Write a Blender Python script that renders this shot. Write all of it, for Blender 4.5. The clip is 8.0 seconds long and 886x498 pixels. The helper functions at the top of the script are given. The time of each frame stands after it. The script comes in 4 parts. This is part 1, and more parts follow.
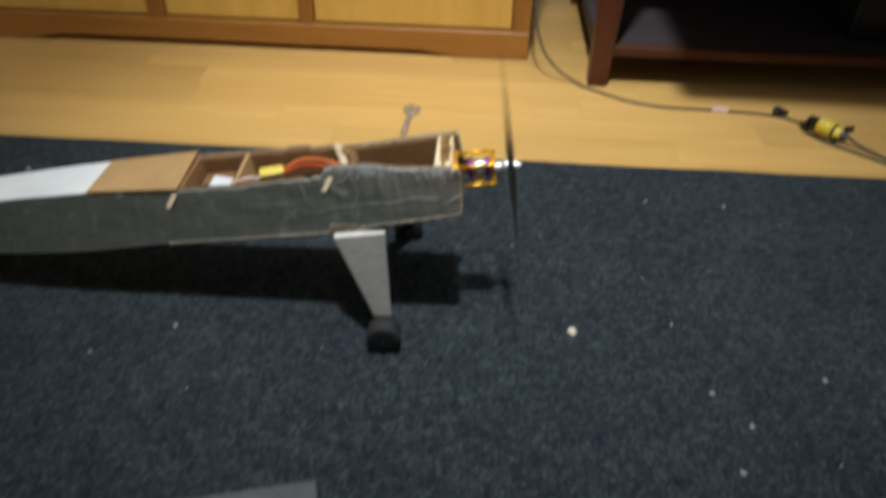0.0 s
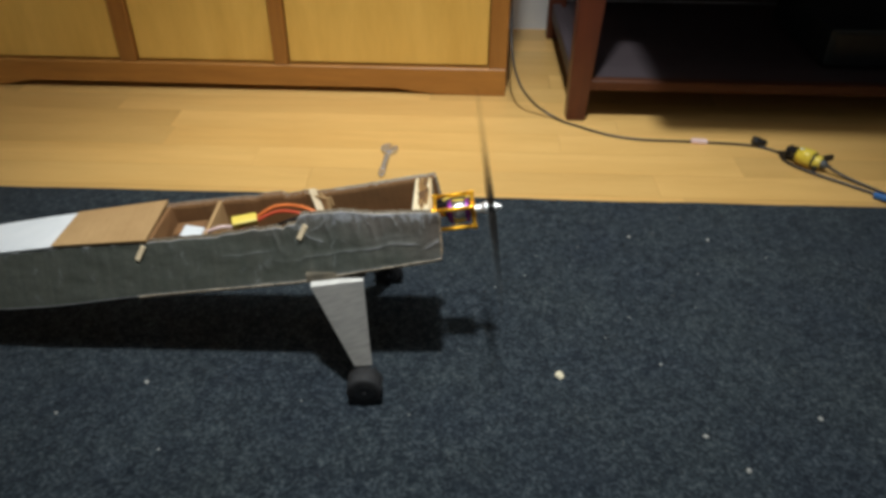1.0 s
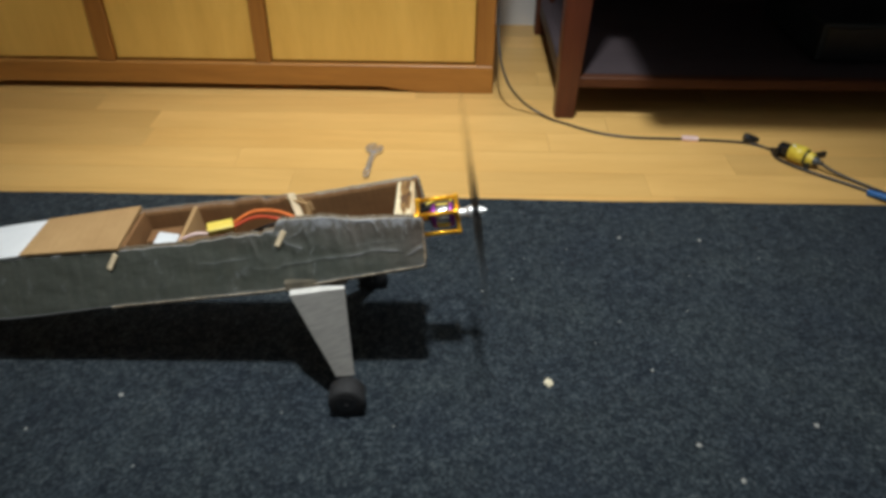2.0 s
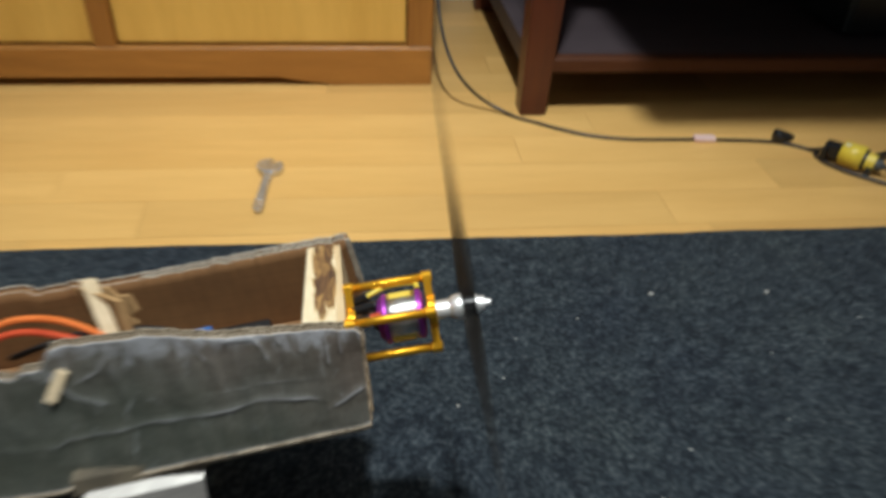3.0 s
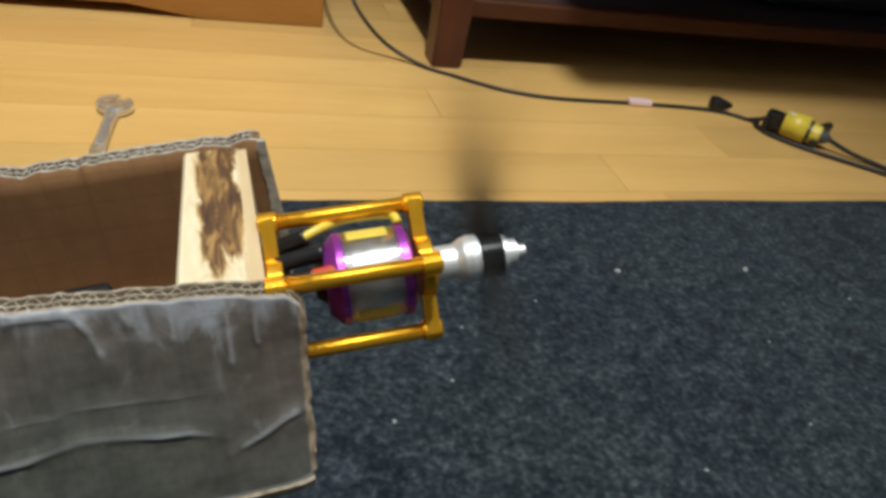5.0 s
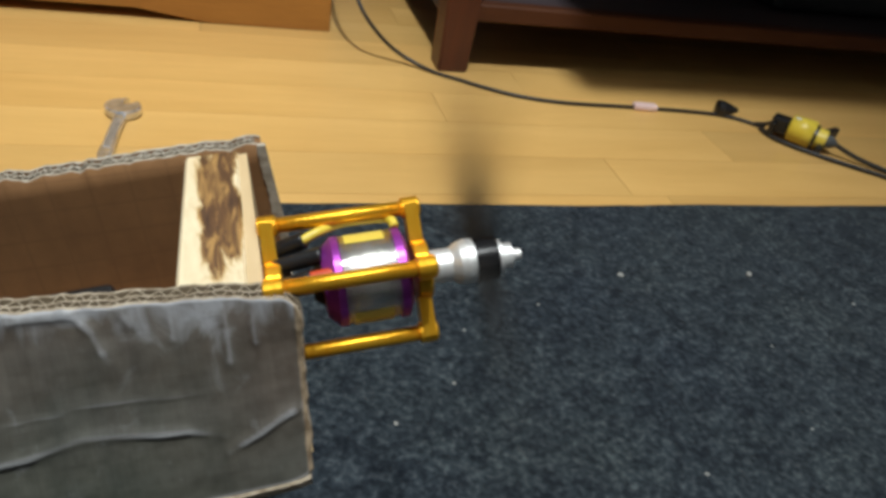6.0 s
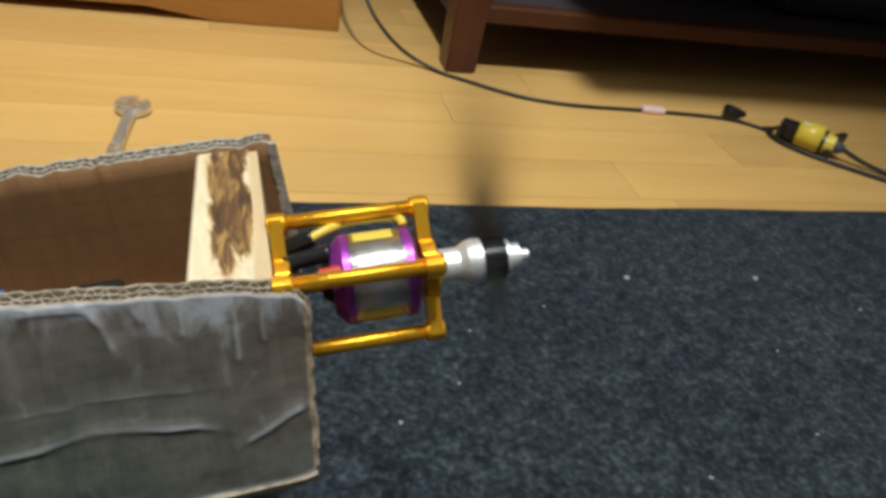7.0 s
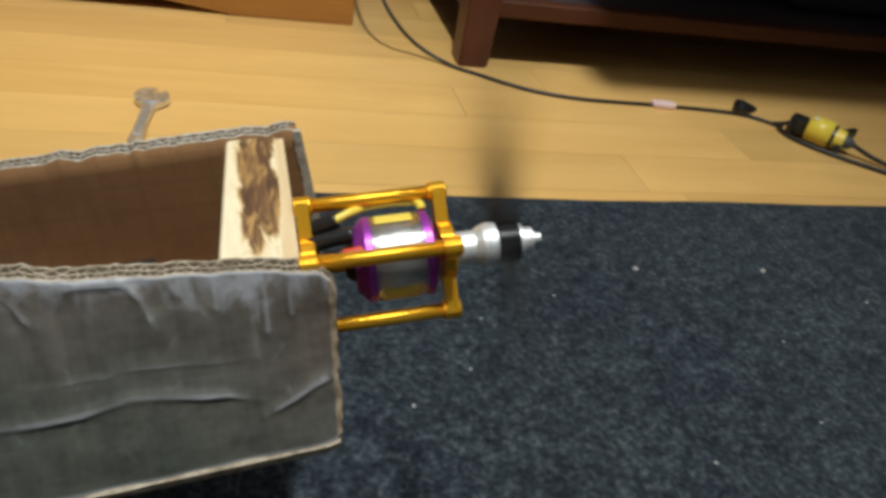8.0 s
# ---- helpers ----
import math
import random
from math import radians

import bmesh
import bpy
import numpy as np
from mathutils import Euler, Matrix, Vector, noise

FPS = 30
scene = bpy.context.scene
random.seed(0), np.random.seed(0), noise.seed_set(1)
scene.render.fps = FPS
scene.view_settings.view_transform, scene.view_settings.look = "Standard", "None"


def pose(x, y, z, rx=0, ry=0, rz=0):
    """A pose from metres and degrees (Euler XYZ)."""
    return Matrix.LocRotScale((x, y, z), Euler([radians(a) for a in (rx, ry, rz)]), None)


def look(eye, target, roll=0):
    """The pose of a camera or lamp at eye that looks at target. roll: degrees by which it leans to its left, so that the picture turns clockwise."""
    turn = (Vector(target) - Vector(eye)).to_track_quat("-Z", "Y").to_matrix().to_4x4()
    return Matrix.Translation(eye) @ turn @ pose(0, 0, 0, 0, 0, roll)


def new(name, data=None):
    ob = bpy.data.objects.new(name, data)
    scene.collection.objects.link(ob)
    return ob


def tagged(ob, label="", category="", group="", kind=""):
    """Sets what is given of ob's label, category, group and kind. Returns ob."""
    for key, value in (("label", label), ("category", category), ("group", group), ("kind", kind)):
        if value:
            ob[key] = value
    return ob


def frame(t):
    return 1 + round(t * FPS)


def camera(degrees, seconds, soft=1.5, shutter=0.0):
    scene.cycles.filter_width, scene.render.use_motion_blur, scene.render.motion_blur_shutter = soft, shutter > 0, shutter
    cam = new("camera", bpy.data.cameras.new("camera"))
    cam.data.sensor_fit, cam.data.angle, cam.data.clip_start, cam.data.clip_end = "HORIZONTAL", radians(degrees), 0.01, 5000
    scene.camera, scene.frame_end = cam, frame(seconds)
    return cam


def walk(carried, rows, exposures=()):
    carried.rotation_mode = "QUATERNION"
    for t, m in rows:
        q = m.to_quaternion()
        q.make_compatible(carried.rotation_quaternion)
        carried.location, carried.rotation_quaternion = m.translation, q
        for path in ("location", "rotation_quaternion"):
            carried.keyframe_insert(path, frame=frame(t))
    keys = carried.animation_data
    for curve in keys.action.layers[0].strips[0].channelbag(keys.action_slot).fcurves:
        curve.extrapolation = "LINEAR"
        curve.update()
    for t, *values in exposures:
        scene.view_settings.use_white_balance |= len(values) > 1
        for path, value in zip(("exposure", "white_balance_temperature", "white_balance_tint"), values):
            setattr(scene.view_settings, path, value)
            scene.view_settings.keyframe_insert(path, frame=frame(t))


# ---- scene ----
cam = camera(62.0, 8.0, soft=3.6, shutter=0.8)
PATH = [
    (0, (-0.009, 0.063, 0.595), (-0.088, 1.636, -0.638), 1.4),
    (0.5, (-0.008, 0.088, 0.594), (-0.042, 1.737, -0.537), 1.5),
    (1, (-0.007, 0.091, 0.592), (-0.045, 1.716, -0.572), 0.7),
    (2.3, (0.002, 0.15, 0.577), (0.009, 1.769, -0.596), 0.5),
    (2.5, (-0.002, 0.227, 0.548), (0.066, 1.87, -0.59), 0.2),
    (3, (-0.024, 0.457, 0.421), (0.191, 2.066, -0.747), 2.8),
    (3.5, (-0.039, 0.541, 0.341), (0.396, 2.054, -0.892), 4.4),
    (4, (-0.044, 0.577, 0.302), (0.582, 2.045, -0.904), 9.2),
    (4.5, (-0.045, 0.579, 0.302), (0.559, 2.101, -0.846), 10.7),
    (6, (-0.042, 0.575, 0.305), (0.521, 2.126, -0.825), 10.8),
    (6.5, (-0.043, 0.575, 0.304), (0.514, 2.128, -0.827), 11.0),
    (7, (-0.043, 0.574, 0.305), (0.506, 2.13, -0.824), 11.2),
    (7.5, (-0.044, 0.572, 0.304), (0.504, 2.126, -0.83), 11.3),
    (8, (-0.048, 0.564, 0.308), (0.477, 2.118, -0.837), 11.2),
]
walk(cam, [(t, look(eye, target, roll)) for t, eye, target, roll in PATH])

# ---------------- light and world ----------------
world = bpy.data.worlds.new("world")
scene.world = world
world.use_nodes = True
world.node_tree.nodes["Background"].inputs[0].default_value = (0.75, 0.85, 1.0, 1)
world.node_tree.nodes["Background"].inputs[1].default_value = 0.012
scene.view_settings.exposure = 0.0

LAMP = (-0.05, 0.46, 2.20)
lamp_data = bpy.data.lights.new("ceiling_bulb", "POINT")
lamp_data.energy, lamp_data.color, lamp_data.shadow_soft_size = 36, (0.95, 1.0, 1.0), 0.06
new("ceiling_bulb", lamp_data).location = LAMP
# extra spot added at the bulb to brighten the middle against the edges
pool_data = bpy.data.lights.new("added_pool_spot", "SPOT")
pool_data.energy, pool_data.color, pool_data.shadow_soft_size = 160, (0.95, 1.0, 1.0), 0.06
pool_data.spot_size, pool_data.spot_blend = radians(44), 1.0
new("added_pool_spot", pool_data).matrix_world = look(LAMP, (0.0, 0.98, 0.1))


# ---------------- materials ----------------
def nodes_of(name):
    m = bpy.data.materials.new(name)
    m.use_nodes = True
    nt = m.node_tree
    return m, nt, nt.nodes["Principled BSDF"]


def node(nt, kind, **inputs):
    n = nt.nodes.new(kind)
    for k, v in inputs.items():
        n.inputs[k.replace("_", " ")].default_value = v
    return n


def ramp(nt, fac, stops):
    r = nt.nodes.new("ShaderNodeValToRGB")
    els = r.color_ramp.elements
    while len(els) < len(stops):
        els.new(0.5)
    for e, (p, c) in zip(els, stops):
        e.position, e.color = p, (*c, 1)
    nt.links.new(fac, r.inputs[0])
    return r.outputs[0]


def coords(nt, scale=(1, 1, 1), rot=(0, 0, 0), shift=None):
    tc = nt.nodes.new("ShaderNodeTexCoord")
    mp = nt.nodes.new("ShaderNodeMapping")
    mp.inputs["Scale"].default_value = scale
    mp.inputs["Rotation"].default_value = rot
    nt.links.new(tc.outputs["Object"], mp.inputs["Vector"])
    if shift is not None:
        nt.links.new(shift, mp.inputs["Location"])
    return mp.outputs[0]


def mixc(nt, fac, a, b, mode="MIX"):
    m = nt.nodes.new("ShaderNodeMix")
    m.data_type, m.blend_type = "RGBA", mode
    for sock, v in ((m.inputs[0], fac), (m.inputs[6], a), (m.inputs[7], b)):
        if hasattr(v, "is_linked"):
            nt.links.new(v, sock)
        else:
            sock.default_value = v if isinstance(v, (int, float)) else (*v, 1)
    return m.outputs[2]


def bump(nt, height, strength, distance, bsdf):
    b = nt.nodes.new("ShaderNodeBump")
    b.inputs["Strength"].default_value, b.inputs["Distance"].default_value = strength, distance
    nt.links.new(height, b.inputs["Height"])
    nt.links.new(b.outputs[0], bsdf.inputs["Normal"])


def mottled(name, c1, c2, scale=30, rough=0.6, metal=0.0, bump_d=0.0, stretch=(1, 1, 1), detail=6, lo=0.35, hi=0.65, coat=0.0):
    m, nt, b = nodes_of(name)
    n = node(nt, "ShaderNodeTexNoise", Scale=scale, Detail=detail, Roughness=0.6)
    nt.links.new(coords(nt, stretch), n.inputs["Vector"])
    nt.links.new(ramp(nt, n.outputs[0], [(lo, c1), (hi, c2)]), b.inputs["Base Color"])
    b.inputs["Roughness"].default_value, b.inputs["Metallic"].default_value = rough, metal
    b.inputs["Coat Weight"].default_value = coat
    if bump_d:
        bump(nt, n.outputs[0], 0.6, bump_d, b)
    return m


def wood(name, light, dark, grain=(2.0, 28.0, 28.0), rough=0.4, coat=0.15, vary=0.0, bump_d=0.0004, spec=0.5):
    m, nt, b = nodes_of(name)
    shift = None
    if vary:
        oi = nt.nodes.new("ShaderNodeObjectInfo")
        sc = nt.nodes.new("ShaderNodeVectorMath")
        sc.operation = "SCALE"
        cb = nt.nodes.new("ShaderNodeCombineXYZ")
        for i in range(3):
            nt.links.new(oi.outputs["Random"], cb.inputs[i])
        nt.links.new(cb.outputs[0], sc.inputs[0])
        sc.inputs["Scale"].default_value = 37.0
        shift = sc.outputs[0]
    v = coords(nt, grain, shift=shift)
    big = node(nt, "ShaderNodeTexNoise", Scale=1.0, Detail=8, Roughness=0.65, Distortion=0.6)
    nt.links.new(v, big.inputs["Vector"])
    fine = node(nt, "ShaderNodeTexNoise", Scale=7.0, Detail=4, Roughness=0.7)
    nt.links.new(v, fine.inputs["Vector"])
    c = ramp(nt, big.outputs[0], [(0.3, dark), (0.62, light)])
    c = mixc(nt, 0.22, c, ramp(nt, fine.outputs[0], [(0.35, dark), (0.6, light)]))
    if vary:
        hsv = nt.nodes.new("ShaderNodeHueSaturation")
        mr = nt.nodes.new("ShaderNodeMapRange")
        mr.inputs["To Min"].default_value, mr.inputs["To Max"].default_value = 1 - vary, 1 + vary
        nt.links.new(oi.outputs["Random"], mr.inputs["Value"])
        nt.links.new(mr.outputs[0], hsv.inputs["Value"])
        nt.links.new(c, hsv.inputs["Color"])
        c = hsv.outputs[0]
    nt.links.new(c, b.inputs["Base Color"])
    b.inputs["Roughness"].default_value = rough
    b.inputs["Specular IOR Level"].default_value = spec
    b.inputs["Coat Weight"].default_value, b.inputs["Coat Roughness"].default_value = coat, 0.25
    bump(nt, fine.outputs[0], 0.25, bump_d, b)
    return m


def carpet_material():
    m, nt, b = nodes_of("charcoal_blue_carpet")
    v = coords(nt)
    fine = node(nt, "ShaderNodeTexNoise", Scale=250, Detail=3, Roughness=0.7)
    mid = node(nt, "ShaderNodeTexNoise", Scale=95, Detail=4, Roughness=0.65)
    big = node(nt, "ShaderNodeTexNoise", Scale=7, Detail=4, Roughness=0.6)
    for n in (fine, mid, big):
        nt.links.new(v, n.inputs["Vector"])
    c = ramp(nt, fine.outputs[0], [(0.35, (0.0115, 0.0160, 0.0215)), (0.52, (0.025, 0.0335, 0.0420)), (0.70, (0.062, 0.075, 0.085))])
    c2 = ramp(nt, mid.outputs[0], [(0.35, (0.55, 0.56, 0.60)), (0.66, (1.42, 1.40, 1.34))])
    c = mixc(nt, 1.0, c, c2, "MULTIPLY")
    c3 = ramp(nt, big.outputs[0], [(0.3, (0.82, 0.84, 0.9)), (0.7, (1.12, 1.1, 1.02))])
    c = mixc(nt, 1.0, c, c3, "MULTIPLY")
    nt.links.new(c, b.inputs["Base Color"])
    b.inputs["Roughness"].default_value = 1.0
    b.inputs["Specular IOR Level"].default_value = 0.1
    b.inputs["Sheen Weight"].default_value = 0.08
    bump(nt, fine.outputs[0], 0.7, 0.002, b)
    return m


def cardboard_material(name, light, dark, flute=0.28, rough=0.85):
    """Kraft board with faint flute lines and blotches."""
    m, nt, b = nodes_of(name)
    v = coords(nt)
    n = node(nt, "ShaderNodeTexNoise", Scale=22, Detail=7, Roughness=0.65)
    f = node(nt, "ShaderNodeTexNoise", Scale=260, Detail=3)
    w = node(nt, "ShaderNodeTexWave", Scale=42, Distortion=1.2, Detail=2)
    w.bands_direction = "X"
    for k in (n, f, w):
        nt.links.new(v, k.inputs["Vector"])
    c = ramp(nt, n.outputs[0], [(0.3, dark), (0.68, light)])
    c = mixc(nt, flute, c, ramp(nt, w.outputs[0], [(0.1, dark), (0.5, light)]))
    c = mixc(nt, 0.15, c, ramp(nt, f.outputs[0], [(0.35, dark), (0.65, light)]))
    # faint creases both ways
    k = node(nt, "ShaderNodeTexBrick", Scale=1.0, Mortar_Size=0.0006, Brick_Width=0.011, Row_Height=0.009, Mortar_Smooth=1.0)
    k.offset = 0.0
    nt.links.new(coords(nt, rot=(radians(90), 0, 0)), k.inputs["Vector"])
    c = mixc(nt, mixc(nt, k.outputs["Fac"], (0, 0, 0), (0.55, 0.55, 0.55)), c, dark)
    nt.links.new(c, b.inputs["Base Color"])
    b.inputs["Roughness"].default_value = rough
    bump(nt, w.outputs[0], 0.15, 0.0004, b)
    return m


def taped_material():
    """Grey cardboard under crinkled clear tape: dull grey-brown, faint upright flutes, stained, with a soft plastic sheen."""
    m, nt, b = nodes_of("grey_tape_over_card")
    big = node(nt, "ShaderNodeTexNoise", Scale=11, Detail=6, Roughness=0.6, Distortion=0.3)
    nt.links.new(coords(nt), big.inputs["Vector"])
    fine = node(nt, "ShaderNodeTexNoise", Scale=380, Detail=2)
    nt.links.new(coords(nt), fine.inputs["Vector"])
    up = node(nt, "ShaderNodeTexNoise", Scale=1.0, Detail=4, Roughness=0.6)
    nt.links.new(coords(nt, (170, 12, 12)), up.inputs["Vector"])
    along = node(nt, "ShaderNodeTexNoise", Scale=1.0, Detail=4, Roughness=0.55)
    nt.links.new(coords(nt, (14, 90, 90)), along.inputs["Vector"])
    tc = nt.nodes.new("ShaderNodeTexCoord")
    sep = nt.nodes.new("ShaderNodeSeparateXYZ")
    nt.links.new(tc.outputs["Object"], sep.inputs[0])

    def madd(a, k, c0):
        n = nt.nodes.new("ShaderNodeMath")
        n.operation = "MULTIPLY_ADD"
        for sock, v in zip(n.inputs, (a, k, c0)):
            if hasattr(v, "is_linked"):
                nt.links.new(v, sock)
            else:
                sock.default_value = v
        return n.outputs[0]
    # brown kraft print showing through in the upper front, greenish-grey print below and behind
    where = madd(sep.outputs[0], 2.6, madd(sep.outputs[2], 11.0, madd(big.outputs[0], 1.1, 0.26)))
    c = ramp(nt, where, [(0.28, (0.027, 0.038, 0.027)), (0.50, (0.044, 0.044, 0.034)), (0.74, (0.074, 0.052, 0.038))])
    c = mixc(nt, 0.18, c, ramp(nt, up.outputs[0], [(0.34, (0.030, 0.026, 0.020)), (0.64, (0.150, 0.128, 0.100))]))
    c = mixc(nt, 0.10, c, ramp(nt, along.outputs[0], [(0.37, (0.034, 0.031, 0.025)), (0.68, (0.19, 0.19, 0.185))]))
    c = mixc(nt, 0.12, c, ramp(nt, fine.outputs[0], [(0.3, (0.03, 0.027, 0.021)), (0.7, (0.20, 0.19, 0.17))]))
    # pale patches where tape folds over the top edge, painted to imitate its sheen
    sheen_noise = node(nt, "ShaderNodeTexNoise", Scale=1.0, Detail=5, Roughness=0.6, Distortion=0.7)
    nt.links.new(coords(nt, (95, 60, 60), (0, 0.5, 0)), sheen_noise.inputs["Vector"])
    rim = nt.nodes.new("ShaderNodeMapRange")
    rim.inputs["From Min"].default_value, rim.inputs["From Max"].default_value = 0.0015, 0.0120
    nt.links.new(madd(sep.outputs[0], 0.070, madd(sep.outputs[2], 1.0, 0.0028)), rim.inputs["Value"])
    rim_sheen = ramp(nt, madd(rim.outputs[0], 0.24, sheen_noise.outputs[0]), [(0.60, (0, 0, 0)), (0.82, (0.7, 0.7, 0.7))])
    c = mixc(nt, rim_sheen, c, (0.28, 0.29, 0.31))
    # creases coloured paler: whitened tape plus painted highlights along the folds
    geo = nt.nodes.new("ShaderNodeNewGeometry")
    ridge_glint = ramp(nt, geo.outputs["Pointiness"], [(0.506, (0, 0, 0)), (0.556, (0.75, 0.75, 0.75))])
    c = mixc(nt, ridge_glint, c, (0.36, 0.37, 0.39))
    # bare tan card at the nose, where the tape stops short
    bare = nt.nodes.new("ShaderNodeMapRange")
    bare.inputs["From Min"].default_value, bare.inputs["From Max"].default_value = -0.03625, -0.03585
    nt.links.new(madd(sep.outputs[2], -0.081, madd(sheen_noise.outputs[0], 0.0012, madd(sep.outputs[0], 1.0, -0.0005))), bare.inputs["Value"])
    c = mixc(nt, bare.outputs[0], c, ramp(nt, fine.outputs[0], [(0.35, (0.13, 0.088, 0.050)), (0.65, (0.30, 0.225, 0.145))]))
    nt.links.new(c, b.inputs["Base Color"])
    b.inputs["Roughness"].default_value = 0.5
    b.inputs["Coat Weight"].default_value, b.inputs["Coat Roughness"].default_value = 0.55, 0.46
    add = nt.nodes.new("ShaderNodeMath")
    add.operation = "MULTIPLY_ADD"
    nt.links.new(up.outputs[0], add.inputs[0])
    add.inputs[1].default_value = 0.5
    nt.links.new(along.outputs[0], add.inputs[2])
    crk = node(nt, "ShaderNodeTexVoronoi", Scale=1.0)
    crk.feature = "DISTANCE_TO_EDGE"
    nt.links.new(coords(nt, (62, 40, 40), (0, 0.4, 0)), crk.inputs["Vector"])
    wr = nt.nodes.new("ShaderNodeMath")
    wr.operation = "MULTIPLY_ADD"
    nt.links.new(crk.outputs["Distance"], wr.inputs[0])
    wr.inputs[1].default_value = -0.55
    nt.links.new(add.outputs[0], wr.inputs[2])
    bump(nt, wr.outputs[0], 0.45, 0.0018, b)
    return m


def fluted_edge_material():
    """Torn edge of the board: tan and pale kraft fibre."""
    m, nt, b = nodes_of("frayed_card_edge")
    n = node(nt, "ShaderNodeTexNoise", Scale=330, Detail=3)
    g = node(nt, "ShaderNodeTexNoise", Scale=70, Detail=4)
    for k in (g, n):
        nt.links.new(coords(nt), k.inputs["Vector"])
    c = ramp(nt, g.outputs[0], [(0.35, (0.20, 0.150, 0.095)), (0.62, (0.40, 0.325, 0.235))])
    c = mixc(nt, 0.45, c, ramp(nt, n.outputs[0], [(0.36, (0.12, 0.085, 0.052)), (0.62, (0.46, 0.40, 0.31))]))
    nt.links.new(c, b.inputs["Base Color"])
    b.inputs["Roughness"].default_value = 0.9
    bump(nt, n.outputs[0], 0.5, 0.0008, b)
    return m


M_CARPET = carpet_material()
M_FLOOR = wood("honey_floorboard", (0.75, 0.462, 0.158), (0.62, 0.355, 0.108), grain=(1.5, 11, 11), rough=0.36, coat=0.2, vary=0.12)
M_GAP = mottled("floor_gap", (0.16, 0.09, 0.035), (0.22, 0.12, 0.05), 40)
M_DOOR = wood("yellow_varnished_veneer", (0.80, 0.50, 0.118), (0.61, 0.345, 0.066), grain=(9, 9, 1.6), rough=0.33, coat=0.35)
M_FRAME = wood("orange_varnished_oak", (0.46, 0.205, 0.040), (0.28, 0.112, 0.019), grain=(2.5, 22, 22), rough=0.5, coat=0.05)
M_STILE = wood("orange_varnished_stile", (0.37, 0.155, 0.030), (0.22, 0.083, 0.015), grain=(22, 22, 2.5), rough=0.36, coat=0.3)
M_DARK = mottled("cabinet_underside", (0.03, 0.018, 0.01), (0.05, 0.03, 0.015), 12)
M_MAHOGANY = wood("dark_red_mahogany", (0.115, 0.027, 0.010), (0.055, 0.012, 0.006), grain=(16, 16, 2.0), rough=0.42, coat=0.15)
M_RAIL = wood("dark_rail", (0.100, 0.036, 0.016), (0.055, 0.018, 0.009), grain=(2.5, 18, 18), rough=0.5, coat=0.0, spec=0.2)
M_SHELF = wood("near_black_shelf", (0.075, 0.059, 0.065), (0.048, 0.038, 0.043), grain=(2.5, 18, 18), rough=0.5, coat=0.0, spec=0.2)
M_WALL = mottled("painted_plaster", (0.52, 0.51, 0.50), (0.60, 0.59, 0.575), 6, 0.85, bump_d=0.001)
M_CEIL = mottled("white_ceiling", (0.72, 0.72, 0.71), (0.78, 0.78, 0.765), 5, 0.9)
M_SKIRT = mottled("white_skirting", (0.72, 0.74, 0.76), (0.8, 0.81, 0.82), 9, 0.5)
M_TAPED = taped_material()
M_CARD_IN = cardboard_material("brown_card_inside", (0.27, 0.132, 0.048), (0.175, 0.082, 0.029), flute=0.10)
M_CARD = cardboard_material("kraft_card", (0.46, 0.285, 0.125), (0.36, 0.21, 0.085), flute=0.06)
M_CARD_EDGE = fluted_edge_material()
# brown flute paper, darkened further to imitate shade deep in the rim's cells
M_FLUTE = mottled("shaded_brown_flute_paper", (0.085, 0.060, 0.034), (0.135, 0.098, 0.058), 120, 0.9)
M_PAD = mottled("grey_brown_card_pad", (0.075, 0.062, 0.042), (0.14, 0.115, 0.078), 60, 0.8)
M_PULP = mottled("pale_torn_pulp", (0.30, 0.26, 0.20), (0.50, 0.45, 0.37), 260, 0.9, bump_d=0.0006)
M_WHITE = mottled("white_board", (0.66, 0.68, 0.70), (0.76, 0.77, 0.78), 16, 0.55)
M_BALSA = wood("pale_balsa", (0.66, 0.50, 0.29), (0.52, 0.36, 0.18), grain=(30, 6, 60), rough=0.7, coat=0.0)
M_STICK = wood("pale_stick", (0.70, 0.57, 0.38), (0.58, 0.44, 0.26), grain=(60, 60, 20), rough=0.7, coat=0.0)
M_ALU_GREY = mottled("dull_aluminium", (0.29, 0.28, 0.262), (0.37, 0.355, 0.33), 60, 0.5, metal=0.55, stretch=(1, 1, 6))
M_RUBBER = mottled("black_rubber", (0.010, 0.010, 0.011), (0.022, 0.022, 0.024), 80, 0.75, bump_d=0.0006)
M_BLACK = mottled("black_plastic", (0.008, 0.008, 0.009), (0.016, 0.016, 0.017), 40, 0.35)
M_PROP = mottled("black_nylon_blade", (0.012, 0.011, 0.010), (0.022, 0.02, 0.018), 40, 0.6)
M_HUB = mottled("glossy_black_hub", (0.006, 0.006, 0.007), (0.012, 0.012, 0.013), 40, 0.16)
M_PROP.node_tree.nodes["Principled BSDF"].inputs["Specular IOR Level"].default_value = 0.2
M_GOLD = mottled("gold_anodised", (1.0, 0.47, 0.020), (1.0, 0.55, 0.045), 90, 0.29, metal=0.8, bump_d=0.0005, stretch=(22, 1, 1))
M_PURPLE = mottled("purple_anodised", (0.28, 0.036, 0.33), (0.36, 0.052, 0.41), 90, 0.36, metal=0.55)
M_SILVER = mottled("bright_aluminium", (0.86, 0.86, 0.85), (0.93, 0.93, 0.92), 120, 0.45, metal=0.75, stretch=(8, 1, 1))
M_CAN = mottled("polished_can", (0.86, 0.85, 0.80), (0.95, 0.94, 0.90), 120, 0.27, metal=1.0, bump_d=0.0007, stretch=(26, 1, 1))
M_STEEL = mottled("worn_steel", (0.48, 0.48, 0.49), (0.92, 0.94, 0.98), 150, 0.24, metal=0.85, bump_d=0.002)
